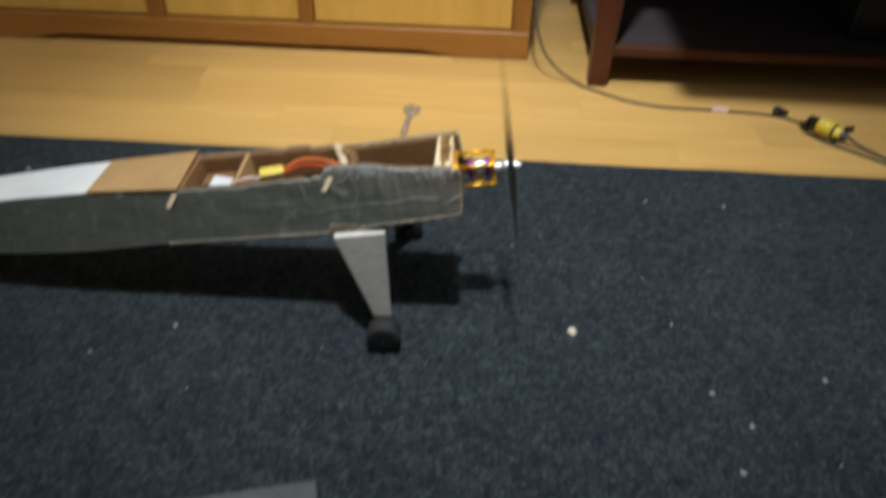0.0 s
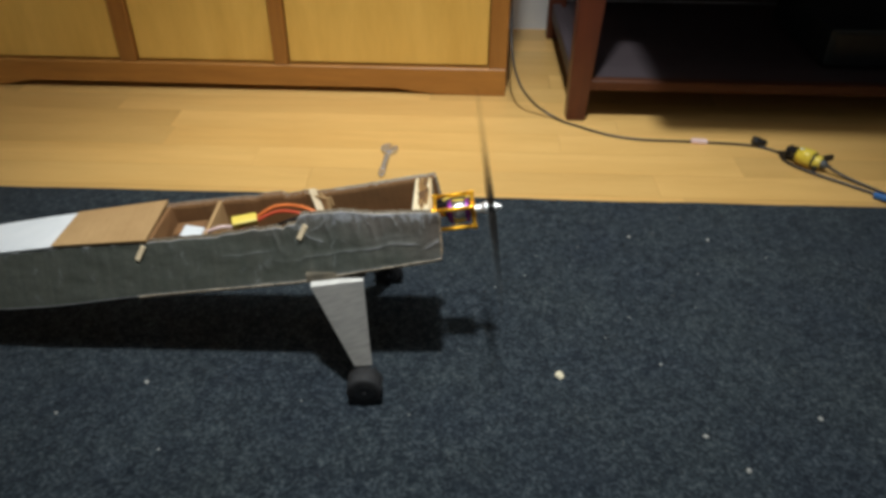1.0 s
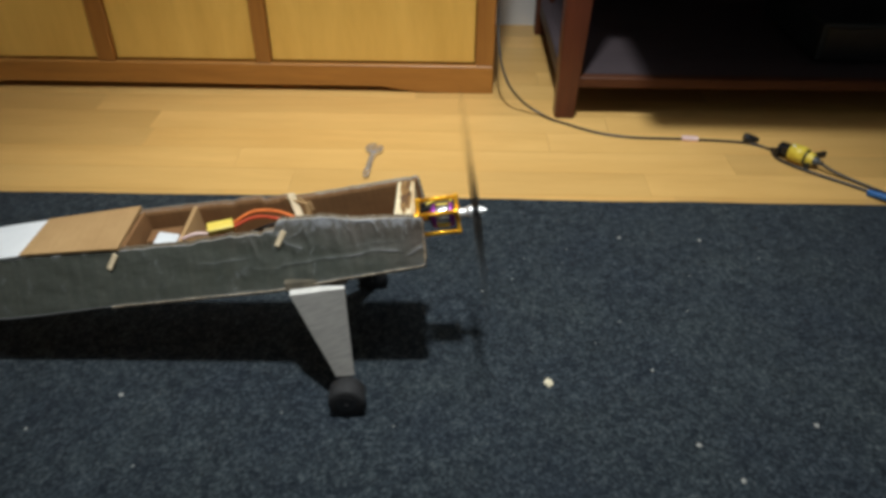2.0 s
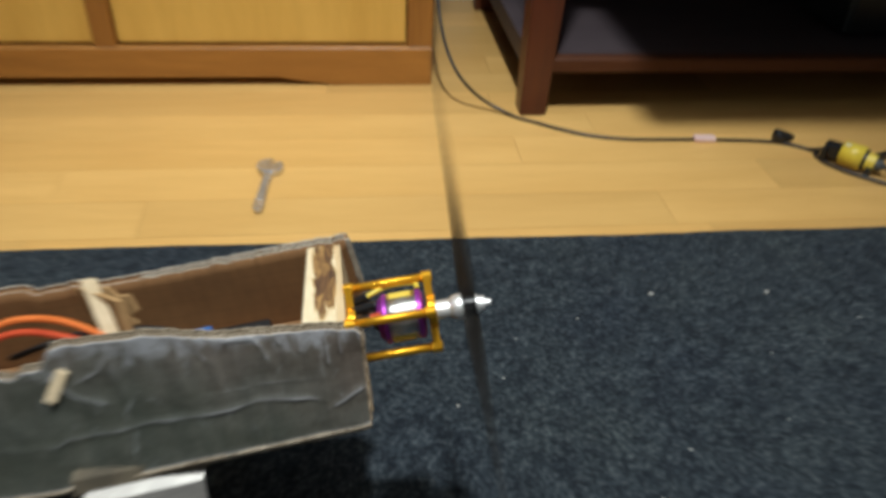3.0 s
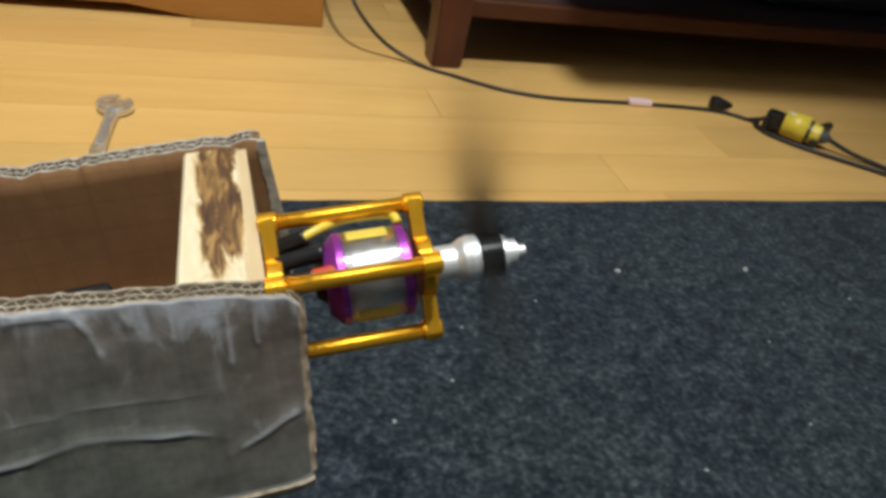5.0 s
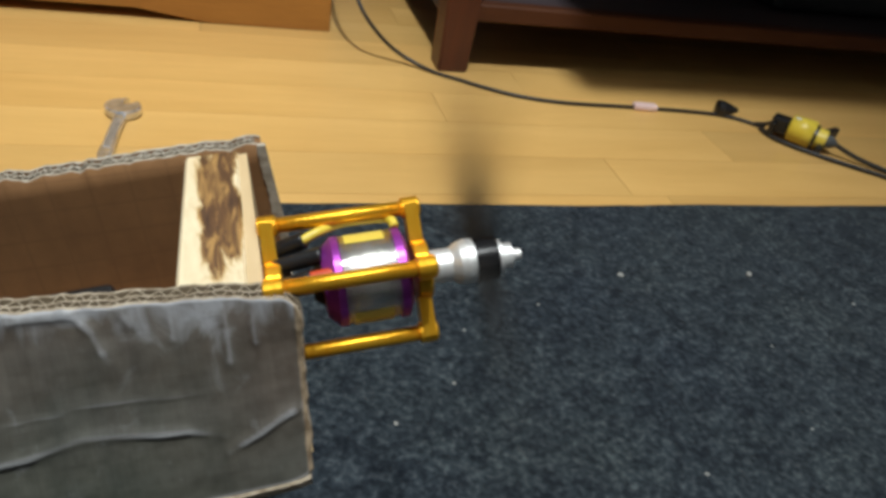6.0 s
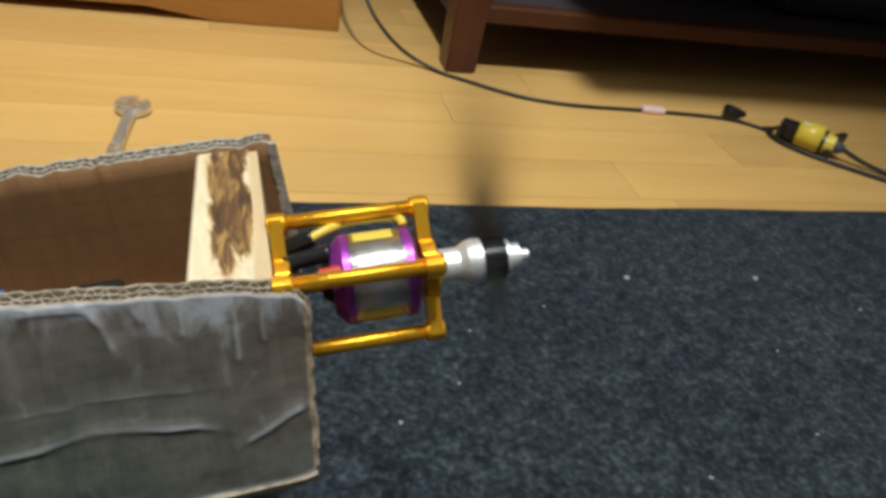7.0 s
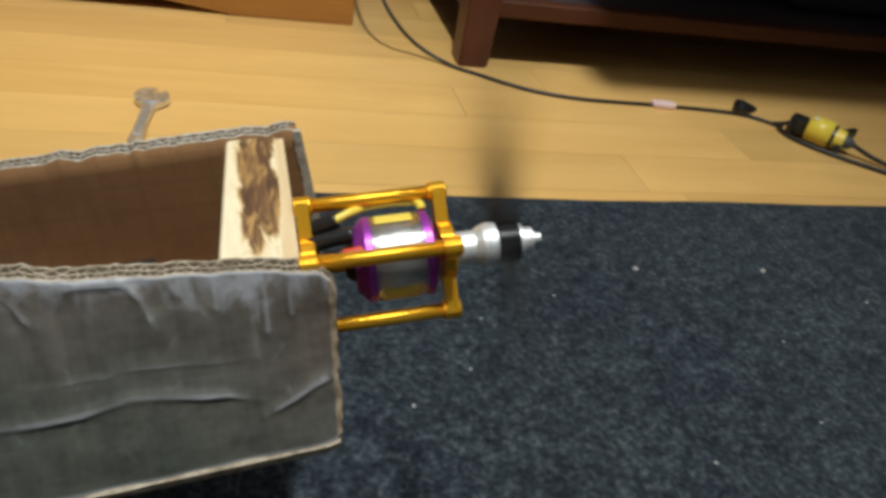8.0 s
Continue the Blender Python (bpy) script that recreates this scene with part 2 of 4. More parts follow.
M_DULL_STEEL = mottled("dull_steel", (0.30, 0.28, 0.26), (0.62, 0.60, 0.57), 420, 0.45, metal=0.7, bump_d=0.002)
M_YELLOW = mottled("yellow_plastic", (0.70, 0.52, 0.04), (0.80, 0.62, 0.09), 40, 0.4)
M_LABEL = mottled("yellow_label", (0.75, 0.56, 0.08), (0.82, 0.64, 0.14), 60, 0.35)
M_RED = mottled("red_wire", (0.50, 0.055, 0.02), (0.62, 0.085, 0.03), 60, 0.4)
M_ORANGE = mottled("orange_wire", (0.7, 0.16, 0.03), (0.78, 0.2, 0.045), 60, 0.4)
M_BLUE = mottled("blue_plastic", (0.015, 0.11, 0.34), (0.025, 0.15, 0.42), 60, 0.4)
M_PINK = mottled("pink_paper_tag", (0.72, 0.50, 0.47), (0.8, 0.6, 0.56), 80, 0.7)
M_CABLE = mottled("black_cable_sheath", (0.014, 0.013, 0.013), (0.028, 0.026, 0.025), 60, 0.42)
M_CRUMB = mottled("cream_crumb", (0.62, 0.54, 0.36), (0.78, 0.72, 0.54), 300, 0.85, bump_d=0.001)
M_LINT = mottled("pale_lint", (0.26, 0.26, 0.24), (0.40, 0.40, 0.37), 300, 0.9)
M_GREYB = mottled("grey_board", (0.055, 0.062, 0.066), (0.08, 0.088, 0.092), 40, 0.5)
M_LAMP = mottled("lamp_white", (0.8, 0.8, 0.78), (0.85, 0.85, 0.83), 10, 0.5)
M_DEVICE = mottled("dark_green_case", (0.012, 0.016, 0.018), (0.018, 0.024, 0.026), 12, 0.5)


# ---------------- mesh helpers ----------------
def mesh_ob(name, bm, mat, parent=None, smooth=False, label=""):
    bmesh.ops.recalc_face_normals(bm, faces=bm.faces[:])
    me = bpy.data.meshes.new(name)
    bm.to_mesh(me)
    bm.free()
    for m in (mat if isinstance(mat, (list, tuple)) else [mat]):
        me.materials.append(m)
    if smooth:
        for p in me.polygons:
            p.use_smooth = True
    ob = new(name, me)
    if parent is not None:
        ob.parent = parent
    if label:
        tagged(ob, label)
    return ob


def part(name, bm, mat, parent, label="", smooth=False):
    return mesh_ob(name, bm, mat, parent, smooth, label)


def empty(name, m=None):
    ob = new(name)
    ob.empty_display_size = 0.05
    if m is not None:
        ob.matrix_world = m
    return ob


def box(bm, lo, hi, bevel=0.0, seg=2):
    vs = [bm.verts.new((x, y, z)) for x in (lo[0], hi[0]) for y in (lo[1], hi[1]) for z in (lo[2], hi[2])]
    fs = []
    for q in ((0, 1, 3, 2), (4, 6, 7, 5), (0, 4, 5, 1), (2, 3, 7, 6), (0, 2, 6, 4), (1, 5, 7, 3)):
        fs.append(bm.faces.new([vs[i] for i in q]))
    if bevel:
        edges = list({e for f in fs for e in f.edges})
        bmesh.ops.bevel(bm, geom=edges, offset=bevel, segments=seg, affect="EDGES", profile=0.5)
    return bm


def boxes(*specs):
    bm = bmesh.new()
    for s in specs:
        box(bm, *s)
    return bm


def hexa(bm, corners):
    """Eight corners: four of the one end, four of the other, in the same order."""
    vs = [bm.verts.new(c) for c in corners]
    for q in ((0, 1, 2, 3), (7, 6, 5, 4), (0, 4, 5, 1), (1, 5, 6, 2), (2, 6, 7, 3), (3, 7, 4, 0)):
        bm.faces.new([vs[i] for i in q])
    return bm


def prism(bm, outline, z0, z1, to=None):
    """Outline (a, b) swept from z0 to z1; to maps (a, b, z) to a place."""
    to = to or (lambda a, b, z: (a, b, z))
    lo = [bm.verts.new(to(a, b, z0)) for a, b in outline]
    hi = [bm.verts.new(to(a, b, z1)) for a, b in outline]
    bm.faces.new(lo)
    bm.faces.new(hi[::-1])
    n = len(lo)
    for i in range(n):
        bm.faces.new((lo[i], lo[(i + 1) % n], hi[(i + 1) % n], hi[i]))
    return bm


def lathe(bm, profile, seg=32, axis="X", centre=(0, 0, 0)):
    """Profile of (along, radius) turned round an axis."""
    rings = []
    for a, r in profile:
        ring = []
        for i in range(seg):
            t = 2 * math.pi * i / seg
            u, v = r * math.cos(t), r * math.sin(t)
            p = {"X": (a, u, v), "Y": (u, a, v), "Z": (u, v, a)}[axis]
            ring.append(bm.verts.new(Vector(p) + Vector(centre)))
        rings.append(ring)
    for r0, r1 in zip(rings, rings[1:]):
        for i in range(seg):
            bm.faces.new((r0[i], r0[(i + 1) % seg], r1[(i + 1) % seg], r1[i]))
    bm.faces.new(rings[0][::-1])
    bm.faces.new(rings[-1])
    return bm


def smooth_path(points, steps=8):
    pts = [Vector(p) for p in points]
    out = []
    for i in range(len(pts) - 1):
        p0, p1, p2, p3 = pts[max(i - 1, 0)], pts[i], pts[i + 1], pts[min(i + 2, len(pts) - 1)]
        for k in range(steps):
            t = k / steps
            out.append(0.5 * (2 * p1 + (p2 - p0) * t + (2 * p0 - 5 * p1 + 4 * p2 - p3) * t * t + (3 * p1 - p0 - 3 * p2 + p3) * t ** 3))
    return out + [pts[-1]]


def tube(bm, points, r, seg=10, steps=8):
    pts = smooth_path(points, steps)
    rings = []
    for i, p in enumerate(pts):
        d = (pts[min(i + 1, len(pts) - 1)] - pts[max(i - 1, 0)]).normalized()
        side = d.cross(Vector((0, 0, 1)))
        side = side.normalized() if side.length > 1e-4 else Vector((1, 0, 0))
        up = side.cross(d)
        rings.append([bm.verts.new(p + r * (math.cos(a) * side + math.sin(a) * up)) for a in [2 * math.pi * k / seg for k in range(seg)]])
    for r0, r1 in zip(rings, rings[1:]):
        for i in range(seg):
            bm.faces.new((r0[i], r0[(i + 1) % seg], r1[(i + 1) % seg], r1[i]))
    bm.faces.new(rings[0][::-1])
    bm.faces.new(rings[-1])
    return bm


# ---------------- the room ----------------
CARPET_Z, EDGE_Y, BACK_Y = 0.005, 1.050, 1.836


def build_room():
    sub = mesh_ob("floor", boxes(((-2.4, -2.2, -0.08), (2.6, BACK_Y + 0.1, -0.0035))), M_GAP)
    tagged(sub, "honey-coloured strip wood floor with fine joints", "floor", kind="structure")
    # floorboards: strips that run along the cabinet
    width, gap = 0.0675, 0.0005
    rng = random.Random(4)
    lengths = {}
    y, row = 1.2725 - 5 * width, 0
    while y < BACK_Y - 0.004:
        x = -1.75 - rng.random() * 0.6
        ends = [(-2.4, x)]
        while x < 1.7:
            n = rng.choice((0.42, 0.55, 0.68, 0.8))
            if row == 2 and x < -0.2 < x + n + 0.3:
                n = -0.245 - x if -0.245 - x > 0.2 else n
            key = (round(n, 3), round(min(width, BACK_Y - y), 4))
            if key not in lengths:
                bm = boxes(((0, 0, -0.004), (n - gap, key[1] - gap, 0.0)))
                ob = mesh_ob("floorboard", bm, M_FLOOR, sub)
                lengths[key] = ob.data
            else:
                ob = new("floorboard", lengths[key])
                ob.parent = sub
            ob.location = (x, y, 0)
            x += n
        ends.append((x, 2.6))
        for a, b in ends:
            if b - a > 0.01:
                mesh_ob("floorboard", boxes(((0, 0, -0.004), (b - a - gap, min(width, BACK_Y - y) - gap, 0.0))), M_FLOOR, sub).location = (a, y, 0)
        y += width
        row += 1
    # carpet with a slightly uneven cut edge
    bm = bmesh.new()
    xs = [-2.3 + 0.02 * i for i in range(241)]
    prof = []
    for x in xs:
        e = EDGE_Y + 0.0022 * noise.noise((x * 6, 0.3, 0)) + 0.0009 * noise.noise((x * 45, 1.7, 0))
        lift = 0.0012 * noise.noise((x * 3, 5.1, 0))
        prof.append([(x, -2.1, CARPET_Z), (x, 0.9, CARPET_Z), (x, e - 0.004, CARPET_Z + lift), (x, e - 0.001, CARPET_Z - 0.0012), (x, e, 0.0006), (x, -2.1, 0.0006)])
    vv = [[bm.verts.new(p) for p in r] for r in prof]
    for a, b in zip(vv, vv[1:]):
        for i in range(6):
            bm.faces.new((a[i], a[(i + 1) % 6], b[(i + 1) % 6], b[i]))
    bm.faces.new(vv[0])
    bm.faces.new(vv[-1][::-1])
    tagged(mesh_ob("carpet", bm, M_CARPET), "dark blue-grey felt carpet with lint specks", "carpet", kind="structure")
    tagged(mesh_ob("wall_north", boxes(((-2.5, BACK_Y, 0), (2.7, BACK_Y + 0.12, 2.5))), M_WALL), "plain painted wall", "wall", kind="structure")
    tagged(mesh_ob("wall_south", boxes(((-2.5, -2.32, 0), (2.7, -2.2, 2.5))), M_WALL), "plain painted wall", "wall", kind="structure")
    tagged(mesh_ob("wall_west", boxes(((-2.62, -2.32, 0), (-2.5, BACK_Y + 0.12, 2.5))), M_WALL), "plain painted wall", "wall", kind="structure")
    tagged(mesh_ob("wall_east", boxes(((2.7, -2.32, 0), (2.82, BACK_Y + 0.12, 2.5))), M_WALL), "plain painted wall", "wall", kind="structure")
    tagged(mesh_ob("ceiling", boxes(((-2.7, -2.4, 2.5), (2.9, BACK_Y + 0.2, 2.6))), M_CEIL), "plain white ceiling", "ceiling", kind="structure")
    bm = bmesh.new()
    prism(bm, [(BACK_Y - 0.014, 0), (BACK_Y, 0), (BACK_Y, 0.09), (BACK_Y - 0.006, 0.09), (BACK_Y - 0.014, 0.078)], -2.5, 2.7, lambda a, b, z: (z, a, b))
    tagged(mesh_ob("baseboard", bm, M_SKIRT), "white painted skirting board", "baseboard", kind="structure")
    # ceiling rose and lampholder over the bulb
    lamp = empty("ceiling_lamp", pose(LAMP[0], LAMP[1], 2.5))
    tagged(lamp, "plain white ceiling lamp holder with a bare bulb", "lamp")
    part("rose", lathe(bmesh.new(), [(-0.001, 0.05), (-0.02, 0.045), (-0.03, 0.02)], 24, "Z"), M_LAMP, lamp)
    part("holder", lathe(bmesh.new(), [(-0.03, 0.012), (-0.10, 0.016), (-0.115, 0.014)], 20, "Z"), M_LAMP, lamp)


# ---------------- cabinet ----------------
def build_cabinet():
    cab = empty("sideboard", pose(0, 1.432, 0))
    tagged(cab, "honey-varnished wooden sideboard with three plain doors and an arched plinth", "cabinet")
    x0, x1, top, depth = -1.03, 0.078, 0.78, 0.39
    # arched plinth rail
    out = [(x0, 0), (x0 + 0.105, 0), (x0 + 0.185, 0.014), (x1 - 0.212, 0.014), (x1 - 0.135, 0.0), (x1, 0), (x1, 0.054), (x0, 0.054)]
    bm = bmesh.new()
    prism(bm, out, 0.0, 0.02, lambda a, b, z: (a, z, b))
    bmesh.ops.bevel(bm, geom=[e for e in bm.edges], offset=0.0015, segments=1, affect="EDGES")
    part("plinth_rail", bm, M_FRAME, cab, "orange-brown rail with a shallow arch cut out")
    for name, a, b in (("stile", x1 - 0.034, x1), ("stile", -0.366, -0.338), ("stile", -0.663, -0.630), ("stile", x0, x0 + 0.034)):
        part(name, boxes(((a, 0.001, 0.054), (b, 0.02, top - 0.05), 0.0015, 1)), M_STILE, cab)
    part("top_rail", boxes(((x0, 0.0, top - 0.05), (x1, 0.02, top - 0.02), 0.0015, 1)), M_FRAME, cab)
    part("side_panel", boxes(((x1 - 0.018, 0.02, 0.0), (x1 - 0.001, depth, top - 0.02))), M_STILE, cab)
    part("side_panel", boxes(((x0 + 0.001, 0.02, 0.0), (x0 + 0.018, depth, top - 0.02))), M_STILE, cab)
    part("worktop", boxes(((x0 - 0.012, -0.015, top - 0.02), (x1 + 0.012, depth, top), 0.003, 2)), M_FRAME, cab)
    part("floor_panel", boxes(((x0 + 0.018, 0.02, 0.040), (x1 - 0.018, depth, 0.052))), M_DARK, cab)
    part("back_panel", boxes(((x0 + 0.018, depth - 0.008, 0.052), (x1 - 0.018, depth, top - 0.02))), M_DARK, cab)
    for a, b in ((-0.338, x1 - 0.034), (-0.630, -0.366), (x0 + 0.034, -0.663)):
        door = part("door", boxes(((a + 0.0015, 0.009, 0.0575), (b - 0.0015, 0.024, top - 0.053), 0.002, 2)), M_DOOR, cab, "yellow varnished veneer door")
        bm = bmesh.new()
        lathe(bm, [(0.009, 0.006), (-0.004, 0.006), (-0.008, 0.013), (-0.018, 0.014), (-0.022, 0.009)], 20, "Y", (b - 0.03, 0, 0.45))
        part("knob", bm, M_STILE, door, smooth=True)


# ---------------- television stand ----------------
def build_stand():
    st = empty("tv_stand", pose(0.186, 1.33, 0))
    tagged(st, "dark mahogany open stand with tapered legs and a low shelf", "tv stand")
    W, D, H = 1.25, 0.485, 0.60

    def leg(x, y, sx):
        bm = bmesh.new()
        w0, w1 = 0.034, 0.058
        def ring(w, z):
            a, b = (x, x + w) if sx > 0 else (x - w, x)
            return [(a, y, z), (b, y, z), (b, y + w, z), (a, y + w, z)]
        hexa(bm, ring(w0, 0.0) + ring(w1, H - 0.03))
        bmesh.ops.bevel(bm, geom=bm.edges[:], offset=0.002, segments=2, affect="EDGES")
        part("leg", bm, M_MAHOGANY, st)
    leg(0, 0, 1), leg(W, 0, -1), leg(0, D - 0.058, 1), leg(W, D - 0.058, -1)
    part("tabletop", boxes(((-0.015, -0.02, H - 0.03), (W + 0.015, D + 0.01, H), 0.004, 2)), M_MAHOGANY, st)
    part("apron", boxes(((0.05, 0.006, H - 0.12), (W - 0.05, 0.026, H - 0.03))), M_MAHOGANY, st)
    part("front_rail", boxes(((0.0355, 0.006, 0.057), (W - 0.0355, 0.024, 0.076), 0.002, 1)), M_RAIL, st, "red-brown front edge of the shelf")
    part("side_rail", boxes(((0.006, 0.038, 0.050), (0.026, D - 0.06, 0.082), 0.002, 1)), M_SHELF, st)
    part("side_rail", boxes(((W - 0.026, 0.038, 0.050), (W - 0.006, D - 0.06, 0.082), 0.002, 1)), M_SHELF, st)
    part("shelf", boxes(((0.026, 0.024, 0.060), (W - 0.026, D - 0.01, 0.073))), M_SHELF, st)
    part("back_panel", boxes(((0.062, D - 0.007, 0.076), (W - 0.062, D + 0.003, H - 0.032), 0.001, 1)), M_SHELF, st, "near-black back panel")
    # board on the stand that juts out over its front and shades the shelf
    tagged(mesh_ob("board", boxes(((0.242, 1.069, 0.600), (1.50, 1.80, 0.622), 0.003, 2)), M_MAHOGANY), "dark wooden board lying on the stand and overhanging its front", "board")
    dv = empty("media_player", pose(0.66, 1.42, 0.073))
    tagged(dv, "dark glossy media player box on the low shelf", "media player")
    part("case", boxes(((0, 0, 0.006), (0.43, 0.28, 0.075), 0.004, 2)), M_DEVICE, dv)
    part("front_panel", boxes(((0.01, -0.003, 0.012), (0.42, 0.0, 0.068), 0.001, 1)), M_BLACK, dv)
    for x in (0.03, 0.40):
        for y in (0.03, 0.25):
            part("foot", lathe(bmesh.new(), [(0, 0.012), (0.006, 0.012)], 16, "Z", (x, y, 0)), M_RUBBER, dv)


# ---------------- the model aeroplane ----------------
PLANE = pose(0.0095, 0.730, 0.1855, 9.5, -9.5, 0)
NOSE, TAIL = -0.0352, -0.86


def along(x, stops):
    """A value read off a line of (x, value) stops that runs from nose to tail."""
    if x >= stops[0][0]:
        return stops[0][1]
    for (xa, va), (xb, vb) in zip(stops, stops[1:]):
        if xb <= x <= xa:
            return va + (vb - va) * (x - xa) / (xb - xa)
    return stops[-1][1]


def section(x):
    """Near top, near bottom, far bottom and far top corners of the hull at x: (y, z) each."""
    k = max(0.0, (-0.50 - x) / 0.36)
    z = along(x, [(-0.0352, 0.0095), (-0.0366, 0.0118), (-0.0385, 0.0127), (-0.043, 0.0131), (-0.100, 0.0170), (-0.136, 0.0225), (-0.178, 0.0230), (-0.184, 0.0160), (-0.192, 0.0165), (-0.197, 0.0138), (-0.207, 0.0155), (-0.222, 0.0150), (-0.228, 0.0165), (-0.246, 0.0142), (-0.262, 0.0150), (-0.268, 0.0135), (-0.300, 0.0150), (-0.345, 0.0155), (-0.447, 0.0200), (-0.52, 0.0205), (-0.86, 0.010)])
    zb = along(x, [(-0.0352, -0.0226), (-0.0372, -0.0240), (-0.041, -0.0247), (-0.120, -0.0275), (-0.190, -0.0306), (-0.345, -0.0285), (-0.460, -0.0295), (-0.86, -0.018)])
    zf = along(x, [(-0.040, 0.0130), (-0.062, 0.0125), (-0.150, 0.0085), (-0.172, 0.0080), (-0.180, 0.0110), (-0.204, 0.0100), (-0.208, 0.0140), (-0.232, 0.0140), (-0.238, 0.0108), (-0.246, 0.0135), (-0.337, 0.0155), (-0.445, 0.0140), (-0.86, 0.008)])
    nt = (-0.0225 + 0.79 * z + 0.012 * k, z)
    nb = (-0.0225 + 0.79 * zb + 0.012 * k, zb)
    return nt, nb, (0.040 - 0.018 * k, -0.037 + 0.014 * k), (0.051 - 0.018 * k, zf)


# creases in the tape on the near side: half width, then (x, share of the height)
FOLDS = [
    (0.00075, ((-0.211, 0.407), (-0.171, 0.352), (-0.130, 0.364), (-0.108, 0.377), (-0.100, 0.393), (-0.088, 0.430), (-0.079, 0.412), (-0.071, 0.392), (-0.064, 0.381), (-0.055, 0.318))),
    (0.00075, ((-0.055, 0.239), (-0.048, 0.298), (-0.042, 0.361), (-0.0368, 0.391))),
    (0.00028, ((-0.112, 0.53), (-0.0944, 0.55), (-0.0826, 0.565), (-0.0668, 0.551), (-0.053, 0.54))),
    (0.00060, ((-0.085, 0.983), (-0.0814, 0.900), (-0.0794, 0.770))),
    (0.00045, ((-0.0527, 0.964), (-0.0522, 0.818), (-0.0527, 0.657))),
    (0.00050, ((-0.0646, 0.967), (-0.0641, 0.870), (-0.0650, 0.82))),
    (0.00060, ((-0.101, 0.955), (-0.0961, 0.975), (-0.0888, 0.970), (-0.0837, 0.978))),
    (0.00045, ((-0.0455, 0.97), (-0.0462, 0.86), (-0.0458, 0.74))),
    (0.00045, ((-0.0745, 0.975), (-0.0730, 0.90))),
    (0.00055, ((-0.116, 0.965), (-0.111, 0.885), (-0.108, 0.80))),
    (0.00060, ((-0.186, 0.96), (-0.171, 0.66), (-0.155, 0.534))),
    (0.00055, ((-0.150, 0.95), (-0.158, 0.80), (-0.170, 0.74))),
    (0.00055, ((-0.142, 0.60), (-0.150, 0.46), (-0.147, 0.30), (-0.150, 0.12))),
    (0.00045, ((-0.27, 0.62), (-0.24, 0.585), (-0.21, 0.60))),
]


def crease(x, f, height):
    """How far a crease lifts the surface at x and the share f of the side's height."""
    lift = 0.0
    for half, pts in FOLDS:
        if not (pts[0][0] - 0.006 < x < pts[-1][0] + 0.006 or pts[-1][0] - 0.006 < x < pts[0][0] + 0.006):
            continue
        best, share = 1.0, 0.0
        n = len(pts) - 1
        for k in range(n):
            (xa, fa), (xb, fb) = pts[k], pts[k + 1]
            ux, uz = xb - xa, (fb - fa) * height
            px, pz = x - xa, (f - fa) * height
            t = max(0.0, min(1.0, (px * ux + pz * uz) / (ux * ux + uz * uz)))
            d = math.hypot(px - t * ux, pz - t * uz)
            if d < best:
                best, share = d, (k + t) / n
        fade = max(0.35, min(1.0, 6.0 * share, 9.0 * (1 - share))) * (0.75 + 0.5 * noise.noise((x * 60, f * 9, 3.0)))
        lift = max(lift, half * 1.8 * fade * math.exp(-(best / (half * 1.9)) ** 2))
    return lift


